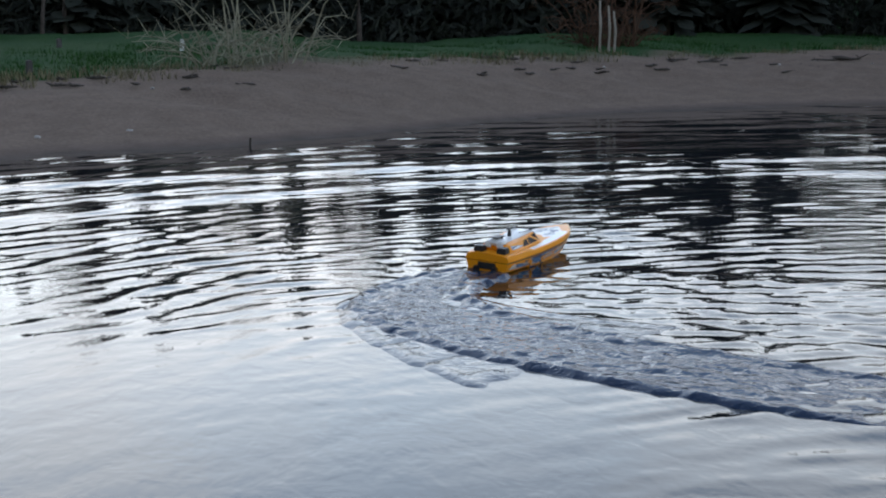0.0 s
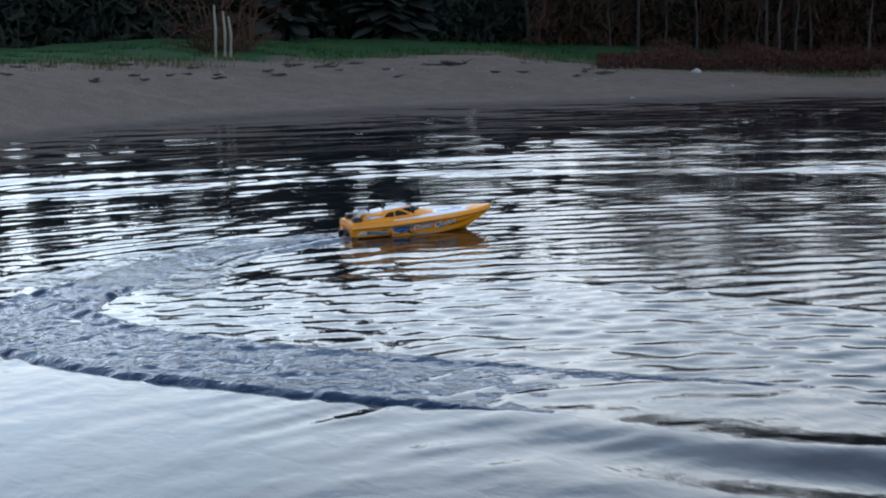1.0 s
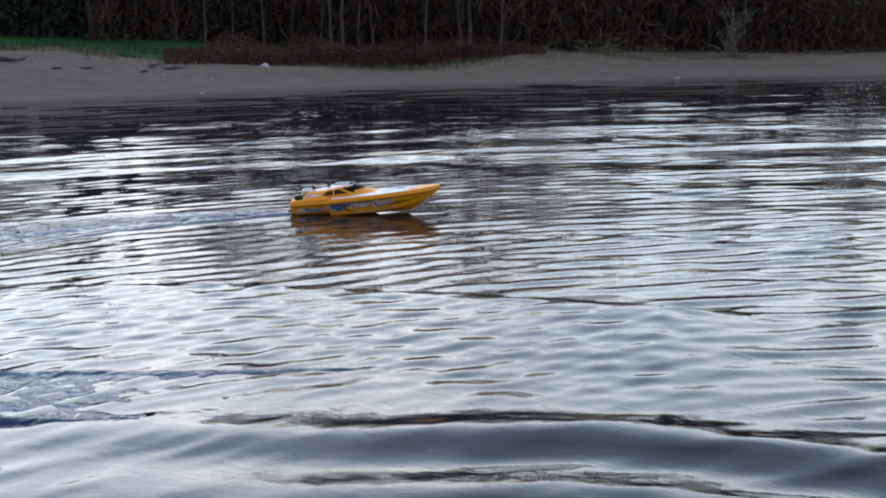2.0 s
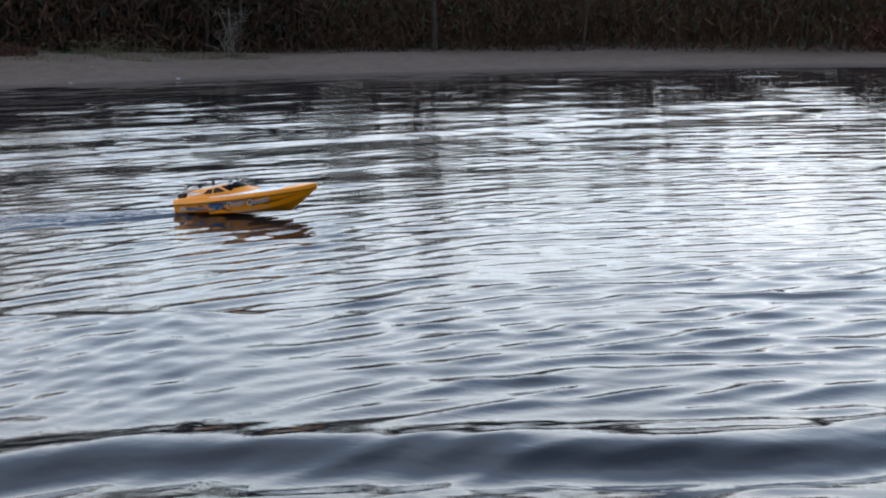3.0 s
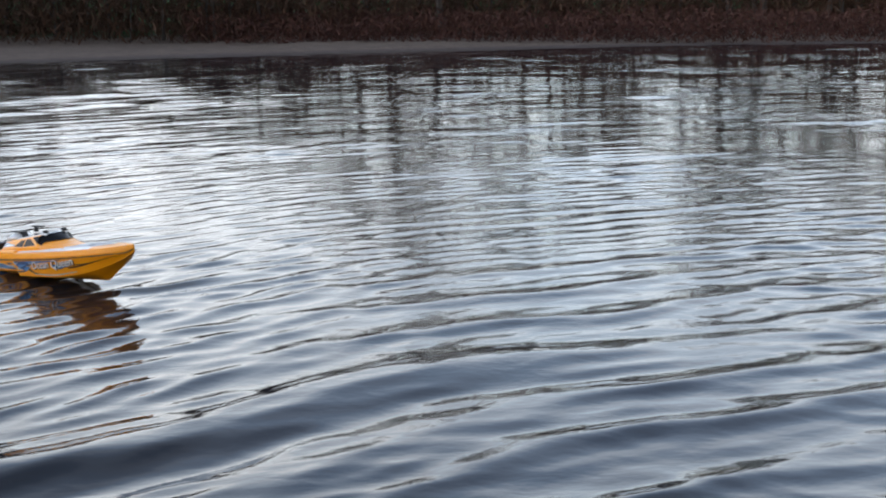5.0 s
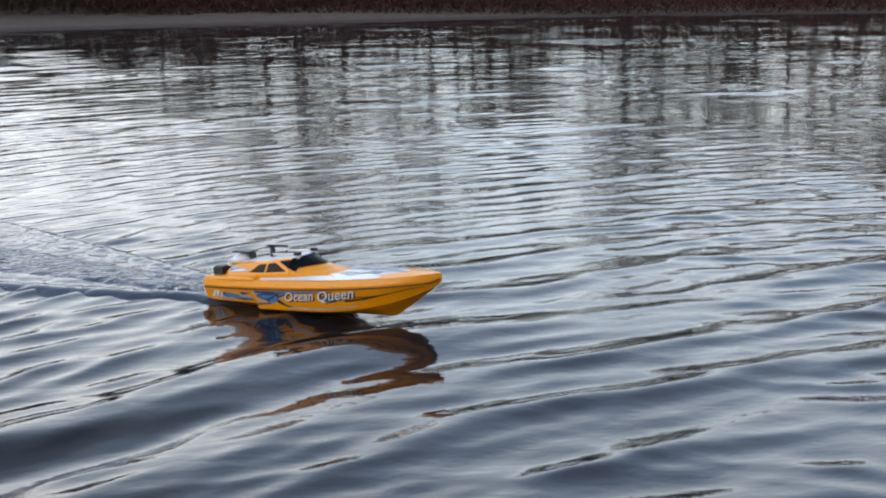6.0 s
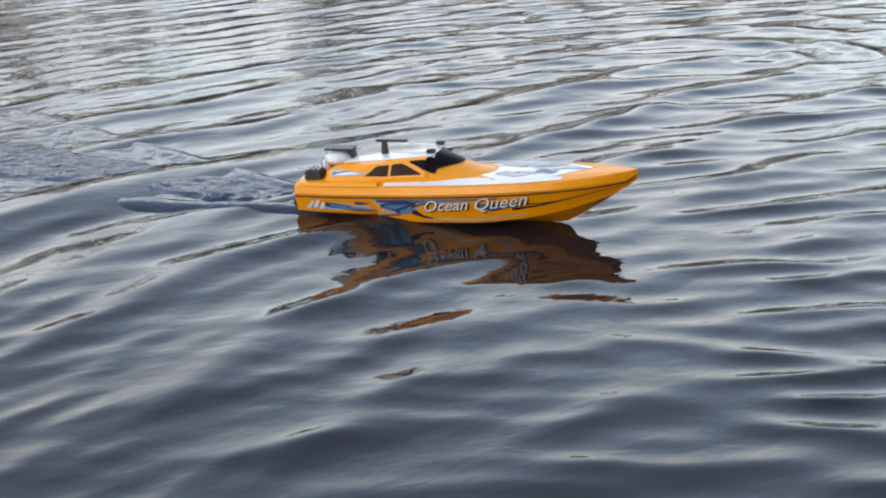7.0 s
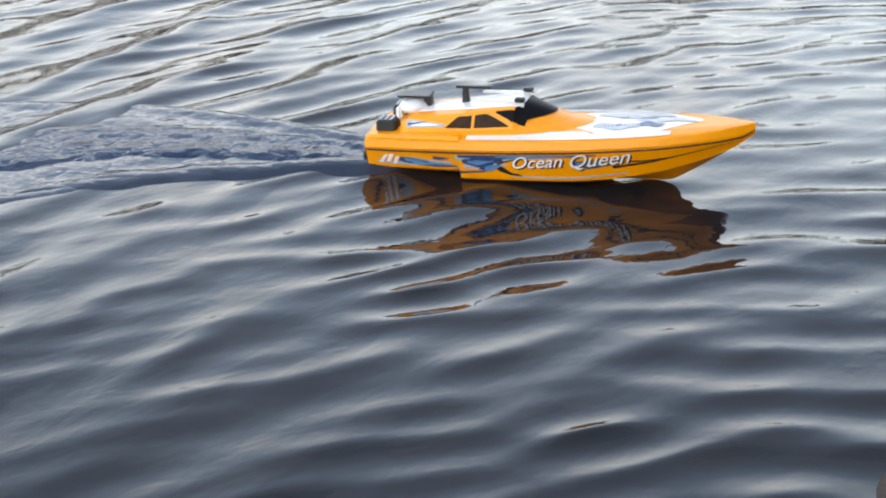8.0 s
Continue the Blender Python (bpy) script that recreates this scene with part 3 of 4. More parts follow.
def make_boat():
    boat = new("toy_speedboat")
    tagged(boat, "yellow radio-controlled toy speedboat with blue side decals on the river", "toy boat")
    secs = []
    for s in sorted([*np.linspace(0, 1, 41), 0.259, 0.261]):
        half = hull_section(float(s))
        secs.append([(s * BL, -b, z) for b, z in half[::-1]] + [(s * BL, b, z) for b, z in half[1:]])
    hull = part("hull", loft(secs), M_YELLOW, boat, "glossy yellow V-shaped hull", smooth=False)
    # dark rubbing strip between hull and deck
    for side in (-1, 1):
        rows = []
        for s in np.linspace(0, 0.995, 41):
            b, g = half_beam(s), gunwale(s)
            z = hull_section(s)[7][1]
            rows.append([(s * BL, side * (b - 0.004), z), (s * BL, side * (b + 0.0015), z), (s * BL, side * (b + 0.0015), z + 0.0035), (s * BL, side * (b - 0.004), z + 0.0035)])
        part("rubbing_strip", loft(rows), M_BLACK, hull)
    # deck moulding: side band and crowned top
    rows = []
    for s in np.linspace(0, 1, 41):
        b, g = half_beam(s), gunwale(s)
        z0 = hull_section(s)[7][1] + 0.003
        half = [(b * 1.0, z0), (b * 1.01 + 0.001, z0 + 0.006), (b * 0.985, g - 0.003), (b * 0.95, g), (b * 0.6, g + 0.008 * min(1, 8 * b)), (0.0, g + 0.013 * min(1, 8 * b))]
        rows.append([(s * BL, -y, z) for y, z in half] + [(s * BL, y, z) for y, z in half[-2::-1]])
    deck = part("deck", loft(rows), M_YELLOW, boat)
    # white graphic on the foredeck and along its edge
    for side in (-1, 1):
        bm = bmesh.new()
        last = None
        for s in np.linspace(0.28, 0.80, 30):
            b, g = half_beam(s), gunwale(s)
            pair = [bm.verts.new((s * BL, side * b * k, g + 0.0012 + 0.008 * min(1, 8 * b) * (0.95 - k) / 0.35)) for k in (0.93, 0.62 + 0.1 * (s > 0.6))]
            if last:
                bm.faces.new((last[0], last[1], pair[1], pair[0]))
            last = pair
        part("deck_stripe", bm, M_WHITE, deck, "white stripe along the deck edge")
    rows = []
    for s in np.linspace(0.54, 0.87, 24):
        b, g, w = half_beam(s), gunwale(s), 0.74 * min(1.0, (s - 0.48) / 0.14) * min(1.0, (0.885 - s) / 0.12) + 0.01
        half = [(b * w, g + 0.0008 + min(1, 8 * b) * (0.008 * (0.95 - w) / 0.35 if w > 0.6 else 0.013 - 0.005 * w / 0.6)), (b * min(w, 0.6), g + 0.0008 + min(1, 8 * b) * (0.013 - 0.005 * min(w, 0.6) / 0.6)), (0.0, g + 0.0138 * min(1, 8 * b))]
        rows.append([(s * BL, -y, z) for y, z in half] + [(s * BL, y, z) for y, z in half[-2::-1]])
    part("foredeck_panel", loft(rows, False), M_WHITE, deck, "white foredeck panel", smooth=True)
    for k, (s0, s1, y0, y1, mat) in enumerate(((0.60, 0.72, -0.060, -0.024, M_GREYDECAL), (0.60, 0.80, 0.010, 0.050, M_GREYDECAL), (0.70, 0.86, -0.016, 0.008, M_GREYDECAL), (0.62, 0.71, -0.046, -0.034, M_NAVY), (0.70, 0.78, -0.044, -0.018, M_NAVY), (0.66, 0.76, 0.004, 0.022, M_NAVY))):
        def dz(s, y):
            b, g = half_beam(s), gunwale(s)
            q = min(abs(y) / b, 1)
            return g + 0.0020 + min(1, 8 * b) * (0.013 - 0.005 * q / 0.6 if q < 0.6 else 0.008 * (0.95 - q) / 0.35)
        bm = bmesh.new()
        last = None
        for i in range(13):
            u = i / 12
            s = s0 + (s1 - s0) * u
            w = math.sin(math.pi * (0.08 + 0.9 * u)) ** 0.7
            mid, hw = (y0 + y1) / 2 + 0.006 * math.sin(9 * u + k), (y1 - y0) / 2 * w
            pair = [bm.verts.new((s * BL, mid + e * hw, dz(s, mid + e * hw))) for e in (-1, 1)]
            if last:
                bm.faces.new((last[0], last[1], pair[1], pair[0]))
            last = pair
        part("deck_decal", bm, mat, deck)
    # raised stern moulding
    rows = []
    for s, k, up in ((0.004, 0.94, 0.000), (0.012, 0.97, 0.006), (0.10, 0.985, 0.009), (0.22, 0.985, 0.010), (0.262, 0.98, 0.008), (0.27, 0.97, 0.0)):
        b, g = half_beam(s) * k, gunwale(s) - 0.004
        half = [(b, g), (b * 1.0, g + up * 0.6 + 0.001), (b * 0.95, g + up + 0.004), (0.0, g + up + 0.008)]
        rows.append([(s * BL, -y, z) for y, z in half] + [(s * BL, y, z) for y, z in half[-2::-1]])
    part("stern_moulding", loft(rows), M_YELLOW, deck)
    # cabin
    stations = ((0.115, 0.082, 0.062, 0.026), (0.14, 0.092, 0.064, 0.038), (0.20, 0.096, 0.066, 0.043), (0.30, 0.092, 0.065, 0.050), (0.375, 0.090, 0.062, 0.057), (0.42, 0.090, 0.061, 0.060), (0.45, 0.090, 0.061, 0.057), (0.525, 0.086, 0.064, 0.028), (0.57, 0.080, 0.060, 0.016), (0.65, 0.062, 0.046, 0.003))

    def cabin_section(s, out=0.0):
        xs = [q[0] for q in stations]
        b, t, h = (curve_at(s, xs, [q[i] for q in stations]) for i in (1, 2, 3))
        z0 = gunwale(s)
        return [(b + out, z0 - 0.004), (b * 0.985 + out, z0 + h * 0.30), (t + 0.006 + out, z0 + h * 0.85 + out * 0.3), (t + out * 0.6, z0 + h * 0.96 + out), (t * 0.5, z0 + h + 0.002 + out), (0.0, z0 + h + 0.004 + out)]

    def swept(s, y):
        """The way along the boat: the windscreen's corners are swept back."""
        return s * BL - 0.055 * min(1.0, abs(y) / 0.062) ** 2 * min(1.0, max(0.0, (s - 0.42) / 0.085))

    rows = []
    for s in np.linspace(0.115, 0.65, 60):
        half = cabin_section(float(s))
        half = half[:4] + [(half[3][0] * k, half[3][1] + (half[5][1] - half[3][1]) * (1 - k * k)) for k in (0.8, 0.6, 0.4, 0.2, 0.0)]
        rows.append([(swept(s, y), -y, z) for y, z in half] + [(swept(s, y), y, z) for y, z in half[-2::-1]])
    cabin = part("cabin", loft(rows), M_YELLOW, boat)

    def cabin_pt(s, h, side, out):
        """A point on the cabin side: h 0 at its foot, 1 at the roof edge."""
        sec = cabin_section(s)
        (b, za), (t, zb) = sec[1], sec[2]
        u = (h - 0.30) / 0.55
        return Vector((swept(s, b + (t - b) * u), side * (b + (t - b) * u + out), za + (zb - za) * u))

    def cabin_panel(low, high, s0, s1, side, out, n=12):
        """A panel that follows the cabin side between the heights low(u) and high(u)."""
        bm = bmesh.new()
        last = None
        for i in range(n + 1):
            u = i / n
            a, b = low(u), high(u)
            pts = [bm.verts.new(cabin_pt(s0 + (s1 - s0) * u, a + (b - a) * j / 3, side, out)) for j in range(4)]
            if last:
                for j in range(3):
                    bm.faces.new((last[j], last[j + 1], pts[j + 1], pts[j]))
            last = pts
        bmesh.ops.recalc_face_normals(bm, faces=bm.faces)
        return bm

    for side in (-1, 1):
        part("side_window", cabin_panel(lambda u: 0.44 - 0.06 * u, lambda u: 0.46 + 0.40 * min(1, 2.2 * u), 0.245, 0.315, side, 0.0008), M_BROWNGLASS, cabin, "brown tinted side window")
        part("side_window", cabin_panel(lambda u: 0.38, lambda u: 0.86 - 0.44 * max(0, u - 0.35) / 0.65, 0.323, 0.415, side, 0.0008), M_BROWNGLASS, cabin, "brown tinted side window")
        part("cabin_decal", cabin_panel(lambda u: 0.50, lambda u: 0.92 - 0.34 * u, 0.135, 0.245, side, 0.0008), M_GREYDECAL, cabin)
        part("cabin_decal", cabin_panel(lambda u: 0.56, lambda u: 0.80 - 0.20 * u, 0.15, 0.225, side, 0.0014), M_WHITE, cabin)
        part("cabin_decal", cabin_panel(lambda u: 0.62 + 0.1 * u, lambda u: 0.72 + 0.04 * u, 0.14, 0.19, side, 0.0018), M_NAVY, cabin)
        part("quarter_glass", cabin_panel(lambda u: 0.86 - 0.34 * min(1, u / 0.34) + 0.20 * max(0, u - 0.34), lambda u: 0.92, 0.378, 0.522, side, 0.0011, 20), M_GLASS, cabin, "black wraparound glass")
    rows = []
    for s in np.linspace(0.450, 0.524, 14):
        half = cabin_section(float(s), 0.0022)[2:]
        half = half[:2] + [(half[1][0] * k, half[1][1] + (half[3][1] - half[1][1]) * (1 - k * k)) for k in (0.8, 0.6, 0.4, 0.2, 0.0)]
        rows.append([(swept(s, y), -y, z) for y, z in half] + [(swept(s, y), y, z) for y, z in half[-2::-1]])
    part("windscreen", loft(rows, False), M_GLASS, cabin, "black raked windscreen")
    # white roof
    rows = []
    for s, t, h in ((0.15, 0.040, 0.040), (0.20, 0.044, 0.044), (0.25, 0.048, 0.047), (0.34, 0.056, 0.054), (0.41, 0.060, 0.059), (0.435, 0.059, 0.059), (0.446, 0.054, 0.056)):
        z = gunwale(s) + h
        half = [(t * 0.86, z - 0.004), (t * 0.87, z + 0.001), (t * 0.80, z + 0.0035), (0, z + 0.006)]
        rows.append([(s * BL, -y, zz) for y, zz in half] + [(s * BL, y, zz) for y, zz in half[-2::-1]])
    roof = part("roof", loft(rows), M_WHITE, boat, "white cabin roof")
    cabin.matrix_basis = roof.matrix_basis = pose(-0.022, 0, 0)
    for y in (-0.04, 0.04):
        part("roof_light", block((0.022, 0.016, 0.010), (0.435 * BL, y, gunwale(0.44) + 0.070), 0.002), M_BLACK, roof)
    part("roof_rail", block((0.10, 0.008, 0.006), (0.37 * BL, 0.035, gunwale(0.37) + 0.067), 0.002), M_WHITE, roof)
    part("roof_rail", block((0.10, 0.008, 0.006), (0.37 * BL, -0.035, gunwale(0.37) + 0.067), 0.002), M_WHITE, roof)
    # radar mast and rear wing, in black
    mast = part("radar_mast", block((0.018, 0.016, 0.044), (0.215 * BL + 0.03, 0.0, gunwale(0.25) + 0.066), 0.002, 0.7), M_BLACK, boat)
    part("radar_bar", block((0.085, 0.014, 0.006), (0.215 * BL + 0.05, 0.0, gunwale(0.25) + 0.090), 0.002), M_BLACK, mast)
    wing = part("wing_post", block((0.020, 0.024, 0.034), (0.145 * BL, 0.0, gunwale(0.15) + 0.050), 0.002, 0.9), M_BLACK, boat)
    part("wing_blade", block((0.078, 0.046, 0.005), (0.110 * BL, 0.0, gunwale(0.15) + 0.071), 0.002), M_BLACK, wing)
    bm = bmesh.new()
    bmesh.ops.create_uvsphere(bm, u_segments=20, v_segments=10, radius=0.032)
    for v in bm.verts:
        v.co = Vector((v.co.x * 1.1 + 0.105 * BL, v.co.y * 1.5, v.co.z * 0.55 + gunwale(0.1) + 0.048))
    part("radar_dome", bm, M_WHITE, boat, "white dome", smooth=True)
    for y in (-0.058, 0.058):
        eng = part("engine_cover", block((0.046, 0.046, 0.026), (0.050 * BL, y, gunwale(0.05) + 0.020), 0.003, 0.92), M_BLACK, boat, "black engine cover")
        for k in range(3):
            part("louvre", block((0.006, 0.034, 0.003), (0.034 * BL + k * 0.013, y, gunwale(0.05) + 0.0345), 0.001), M_GREYDECAL, eng)
    for y in (-0.030, 0.030):
        part("seat_back", block((0.016, 0.034, 0.030), (0.075 * BL, y, gunwale(0.07) + 0.040), 0.005, 0.85), M_WHITE, boat, "white seat back")
    # transom gear
    for y in (-0.045, 0.045):
        drive = part("stern_drive", block((0.030, 0.020, 0.050), (-0.012, y, 0.006), 0.004, 1.1), M_BLACK, boat, "black stern drive")
        part("propeller", block((0.006, 0.034, 0.012), (-0.030, y, -0.018), 0.002), M_BLACK, drive)
    part("transom_panel", block((0.004, 0.090, 0.030), (-0.001, 0.0, 0.032), 0.003), M_BLACK, boat)
    # side graphics, both sides
    for side in (-1, 1):
        o = 0.0008
        grey = [((0.03, 0.20), (0.12, 0.12), (0.20, 0.16), (0.27, 0.22), (0.27, 0.27), (0.20, 0.28), (0.12, 0.34), (0.03, 0.40)),
                ((0.12, 0.30), (0.16, 0.26), (0.20, 0.34), (0.24, 0.40), (0.24, 0.48), (0.20, 0.50), (0.16, 0.62), (0.12, 0.74)),
                ((0.25, 0.72), (0.33, 0.66), (0.40, 0.78), (0.52, 0.86), (0.52, 0.90), (0.40, 0.95), (0.33, 0.96), (0.25, 0.92)),
                ((0.27, 0.40), (0.31, 0.36), (0.35, 0.44), (0.39, 0.56), (0.39, 0.62), (0.35, 0.62), (0.31, 0.60), (0.27, 0.52)),
                ((0.40, 0.10), (0.48, 0.05), (0.58, 0.06), (0.70, 0.12), (0.70, 0.17), (0.58, 0.13), (0.48, 0.12), (0.40, 0.18))]
        for pts in grey:
            part("side_decal", side_decal(pts, side, o), M_GREYDECAL, hull, "grey flame decal")
        navy = [((0.095, 0.40), (0.125, 0.24), (0.15, 0.34), (0.18, 0.30), (0.18, 0.42), (0.15, 0.56), (0.125, 0.66), (0.095, 0.70)),
                ((0.27, 0.62), (0.31, 0.44), (0.34, 0.56), (0.38, 0.74), (0.38, 0.82), (0.34, 0.80), (0.31, 0.86), (0.27, 0.78)),
                ((0.315, 0.36), (0.335, 0.30), (0.345, 0.44), (0.355, 0.60), (0.35, 0.66), (0.338, 0.62), (0.325, 0.56), (0.315, 0.46)),
                ((0.56, 0.60), (0.60, 0.40), (0.63, 0.46), (0.66, 0.52), (0.66, 0.60), (0.63, 0.62), (0.60, 0.70), (0.56, 0.74))]
        navy += [((0.26, 0.86), (0.34, 0.80), (0.44, 0.86), (0.62, 0.92), (0.62, 0.97), (0.44, 0.98), (0.34, 0.98), (0.26, 0.97)),
                 ((0.16, 0.16), (0.20, 0.10), (0.26, 0.16), (0.33, 0.26), (0.33, 0.32), (0.26, 0.26), (0.20, 0.24), (0.16, 0.30)),
                 ((0.19, 0.62), (0.205, 0.56), (0.22, 0.62), (0.235, 0.70), (0.235, 0.74), (0.22, 0.76), (0.205, 0.80), (0.19, 0.82))]
        for pts in navy:
            part("side_decal", side_decal(pts, side, 2 * o), M_NAVY, hull, "navy flame decal")
        blue = [((0.11, 0.44), (0.125, 0.36), (0.14, 0.44), (0.16, 0.40), (0.16, 0.46), (0.14, 0.54), (0.125, 0.58), (0.11, 0.60)),
                ((0.285, 0.64), (0.31, 0.54), (0.33, 0.62), (0.355, 0.72), (0.355, 0.76), (0.33, 0.74), (0.31, 0.76), (0.285, 0.72)),
                ((0.57, 0.60), (0.60, 0.48), (0.625, 0.52), (0.65, 0.55), (0.65, 0.58), (0.625, 0.60), (0.60, 0.64), (0.57, 0.68))]
        blue += [((0.13, 0.26), (0.16, 0.18), (0.20, 0.26), (0.24, 0.30), (0.24, 0.36), (0.20, 0.36), (0.16, 0.40), (0.13, 0.46)),
                 ((0.36, 0.88), (0.42, 0.87), (0.48, 0.90), (0.56, 0.93), (0.56, 0.96), (0.48, 0.96), (0.42, 0.96), (0.36, 0.95)),
                 ((0.33, 0.34), (0.345, 0.30), (0.36, 0.40), (0.375, 0.52), (0.37, 0.60), (0.355, 0.58), (0.34, 0.54), (0.33, 0.46))]
        for pts in blue:
            part("side_decal", side_decal(pts, side, 3 * o), M_BLUE, hull, "bright blue flame decal")
        for s0, h0, s1, h1 in ((0.034, 0.24, 0.054, 0.80), (0.056, 0.30, 0.070, 0.86), (0.074, 0.20, 0.086, 0.70)):
            bar = [(s0, h0), (s0 + (s1 - s0) * 0.34, h0 + (h1 - h0) * 0.34), (s0 + (s1 - s0) * 0.67, h0 + (h1 - h0) * 0.67), (s1, h1)]
            part("side_decal", side_decal([(a, b) for a, b in bar] + [(a + 0.011, b) for a, b in bar[::-1]], side, 3 * o), M_WHITE, hull, "white slanting stroke")
        black = [((0.352, 0.52), (0.37, 0.30), (0.40, 0.16), (0.43, 0.12), (0.425, 0.18), (0.40, 0.26), (0.385, 0.42), (0.365, 0.62)),
                 ((0.365, 0.56), (0.38, 0.66), (0.40, 0.74), (0.43, 0.80), (0.43, 0.86), (0.40, 0.80), (0.38, 0.74), (0.365, 0.66)),
                 ((0.66, 0.38), (0.74, 0.42), (0.84, 0.56), (0.95, 0.74), (0.95, 0.80), (0.84, 0.63), (0.74, 0.50), (0.66, 0.48)),
                 ((0.67, 0.62), (0.74, 0.52), (0.80, 0.54), (0.86, 0.60), (0.86, 0.63), (0.80, 0.58), (0.74, 0.58), (0.67, 0.68))]
        for pts in black:
            part("side_decal", side_decal(pts, side, 2 * o), M_BLACK, hull, "thin dark line")
        first, second = ("Ocean", "Queen") if side < 0 else ("Queen", "Ocean")
        for mat, ds, dh, out, words in ((M_BLACK, 0.004, -0.05, 3 * o, "dark shadow of the lettering"), (M_WHITE, 0.0, 0.0, 5 * o, "white italic lettering")):
            side_text(first, 0.398 + ds, 0.44 + dh, 0.043, 0.9, side, out, mat, hull, words, "lettering")
            side_text(second, 0.546 + ds, 0.48 + dh, 0.048, 0.8, side, out, mat, hull, words, "lettering")
    return boat


boat = make_boat()


BEFORE = smooth_line(TRAIL, 24)[::-1]


def boat_place(t):
    """The stern's place at t seconds; before the start it lies on the old trail."""
    if t >= 0:
        ts = [r[0] for r in BOAT_ROWS]
        i = min(max(np.searchsorted(ts, t, side="right") - 1, 0), len(ts) - 2)
        p0, p1, p2, p3 = (BOAT_ROWS[min(max(i + k, 0), len(ts) - 1)] for k in (-1, 0, 1, 2))
        h = p2[0] - p1[0]
        u = (t - p1[0]) / h
        out = []
        for c in (1, 2):
            m1 = (p2[c] - p0[c]) / max(p2[0] - p0[0], 1e-6) * h
            m2 = (p3[c] - p1[c]) / max(p3[0] - p1[0], 1e-6) * h
            out.append((2 * u ** 3 - 3 * u * u + 1) * p1[c] + (u ** 3 - 2 * u * u + u) * m1 + (-2 * u ** 3 + 3 * u * u) * p2[c] + (u ** 3 - u * u) * m2)
        return Vector(out)
    run = -t * 1.7
    for a, b in zip(BEFORE[:-1], BEFORE[1:]):
        n = (Vector(b) - Vector(a)).length
        if run <= n:
            return Vector(a).lerp(Vector(b), run / n)
        run -= n
    return Vector(BEFORE[-1]) + (Vector(BEFORE[-1]) - Vector(BEFORE[-2])).normalized() * run


def wake_piece(k, back):
    """One rigid length of the wake, back metres behind the stern: low edge waves and choppy water between."""
    half = 0.075 + 0.27 * back
    nx, ny = 30, int(26 + 60 * half)
    X, Y = np.meshgrid(np.linspace(-0.30, 0.30, nx), np.linspace(-half - 0.12, half + 0.12, ny), indexing="ij")
    edge_y = half - 0.27 * X
    e = np.abs(Y) - edge_y
    strong = 1 / (1 + 0.9 * back)
    Z = 0.012 * strong * np.exp(-(e / 0.042) ** 2) + 0.005 * strong * np.exp(-((e + 0.13) / 0.045) ** 2)
    inside = np.clip(-e / 0.05, 0, 1)
    Z += inside * (0.0022 * lumps(X + 3 * k, Y, 0.20, 61) + 0.0009 * lumps(X - 2 * k, Y, 0.09, 62)) * (0.5 + 0.5 * strong)
    Z += -0.002 + 0.011 * strong - np.clip((e + 0.02) / 0.16, 0, 1) * 0.024 - np.clip((np.abs(X) - 0.12) / 0.18, 0, 1) * 0.020
    piece = grid_object("boat_wake", np.stack([X, Y, Z], -1), nx, ny, M_SWIRL if k < 7 else M_WASH)
    return tagged(piece, "low wake waves spreading on the water behind the speedboat", "wake", "lengths of the wake", kind="stuff")


def wash_piece(k, back):
    """Churned water of the propellers."""
    half = 0.08 + 0.13 * back ** 0.8
    X, Y = np.meshgrid(np.linspace(-0.24, 0.24, 36), np.linspace(-half, half, 26), indexing="ij")
    q = np.abs(Y) / half
    Z = 0.016 - 0.004 * back + (0.0034 * lumps(X + 5 * k, Y, 0.12, 71) + 0.0018 * lumps(X - k, Y, 0.06, 72)) / (1 + 0.8 * back)
    Z = Z - np.clip((q - 0.4) / 0.6, 0, 1) ** 2 * 0.030 - np.clip((np.abs(X) - 0.12) / 0.12, 0, 1) * 0.025
    piece = grid_object("propeller_wash", np.stack([X, Y, Z], -1), 36, 26, M_CHURN)
    return tagged(piece, "choppy blue-grey propeller wash behind the speedboat", "wake", "lengths of the wash", kind="stuff")


WAKE = [(wake_piece(k, 0.10 + 0.24 * k), 0.06 + 0.15 * k) for k in range(7)]
WASH = [(wash_piece(k, 0.15 + 0.22 * k), 0.10 + 0.13 * k) for k in range(8)]


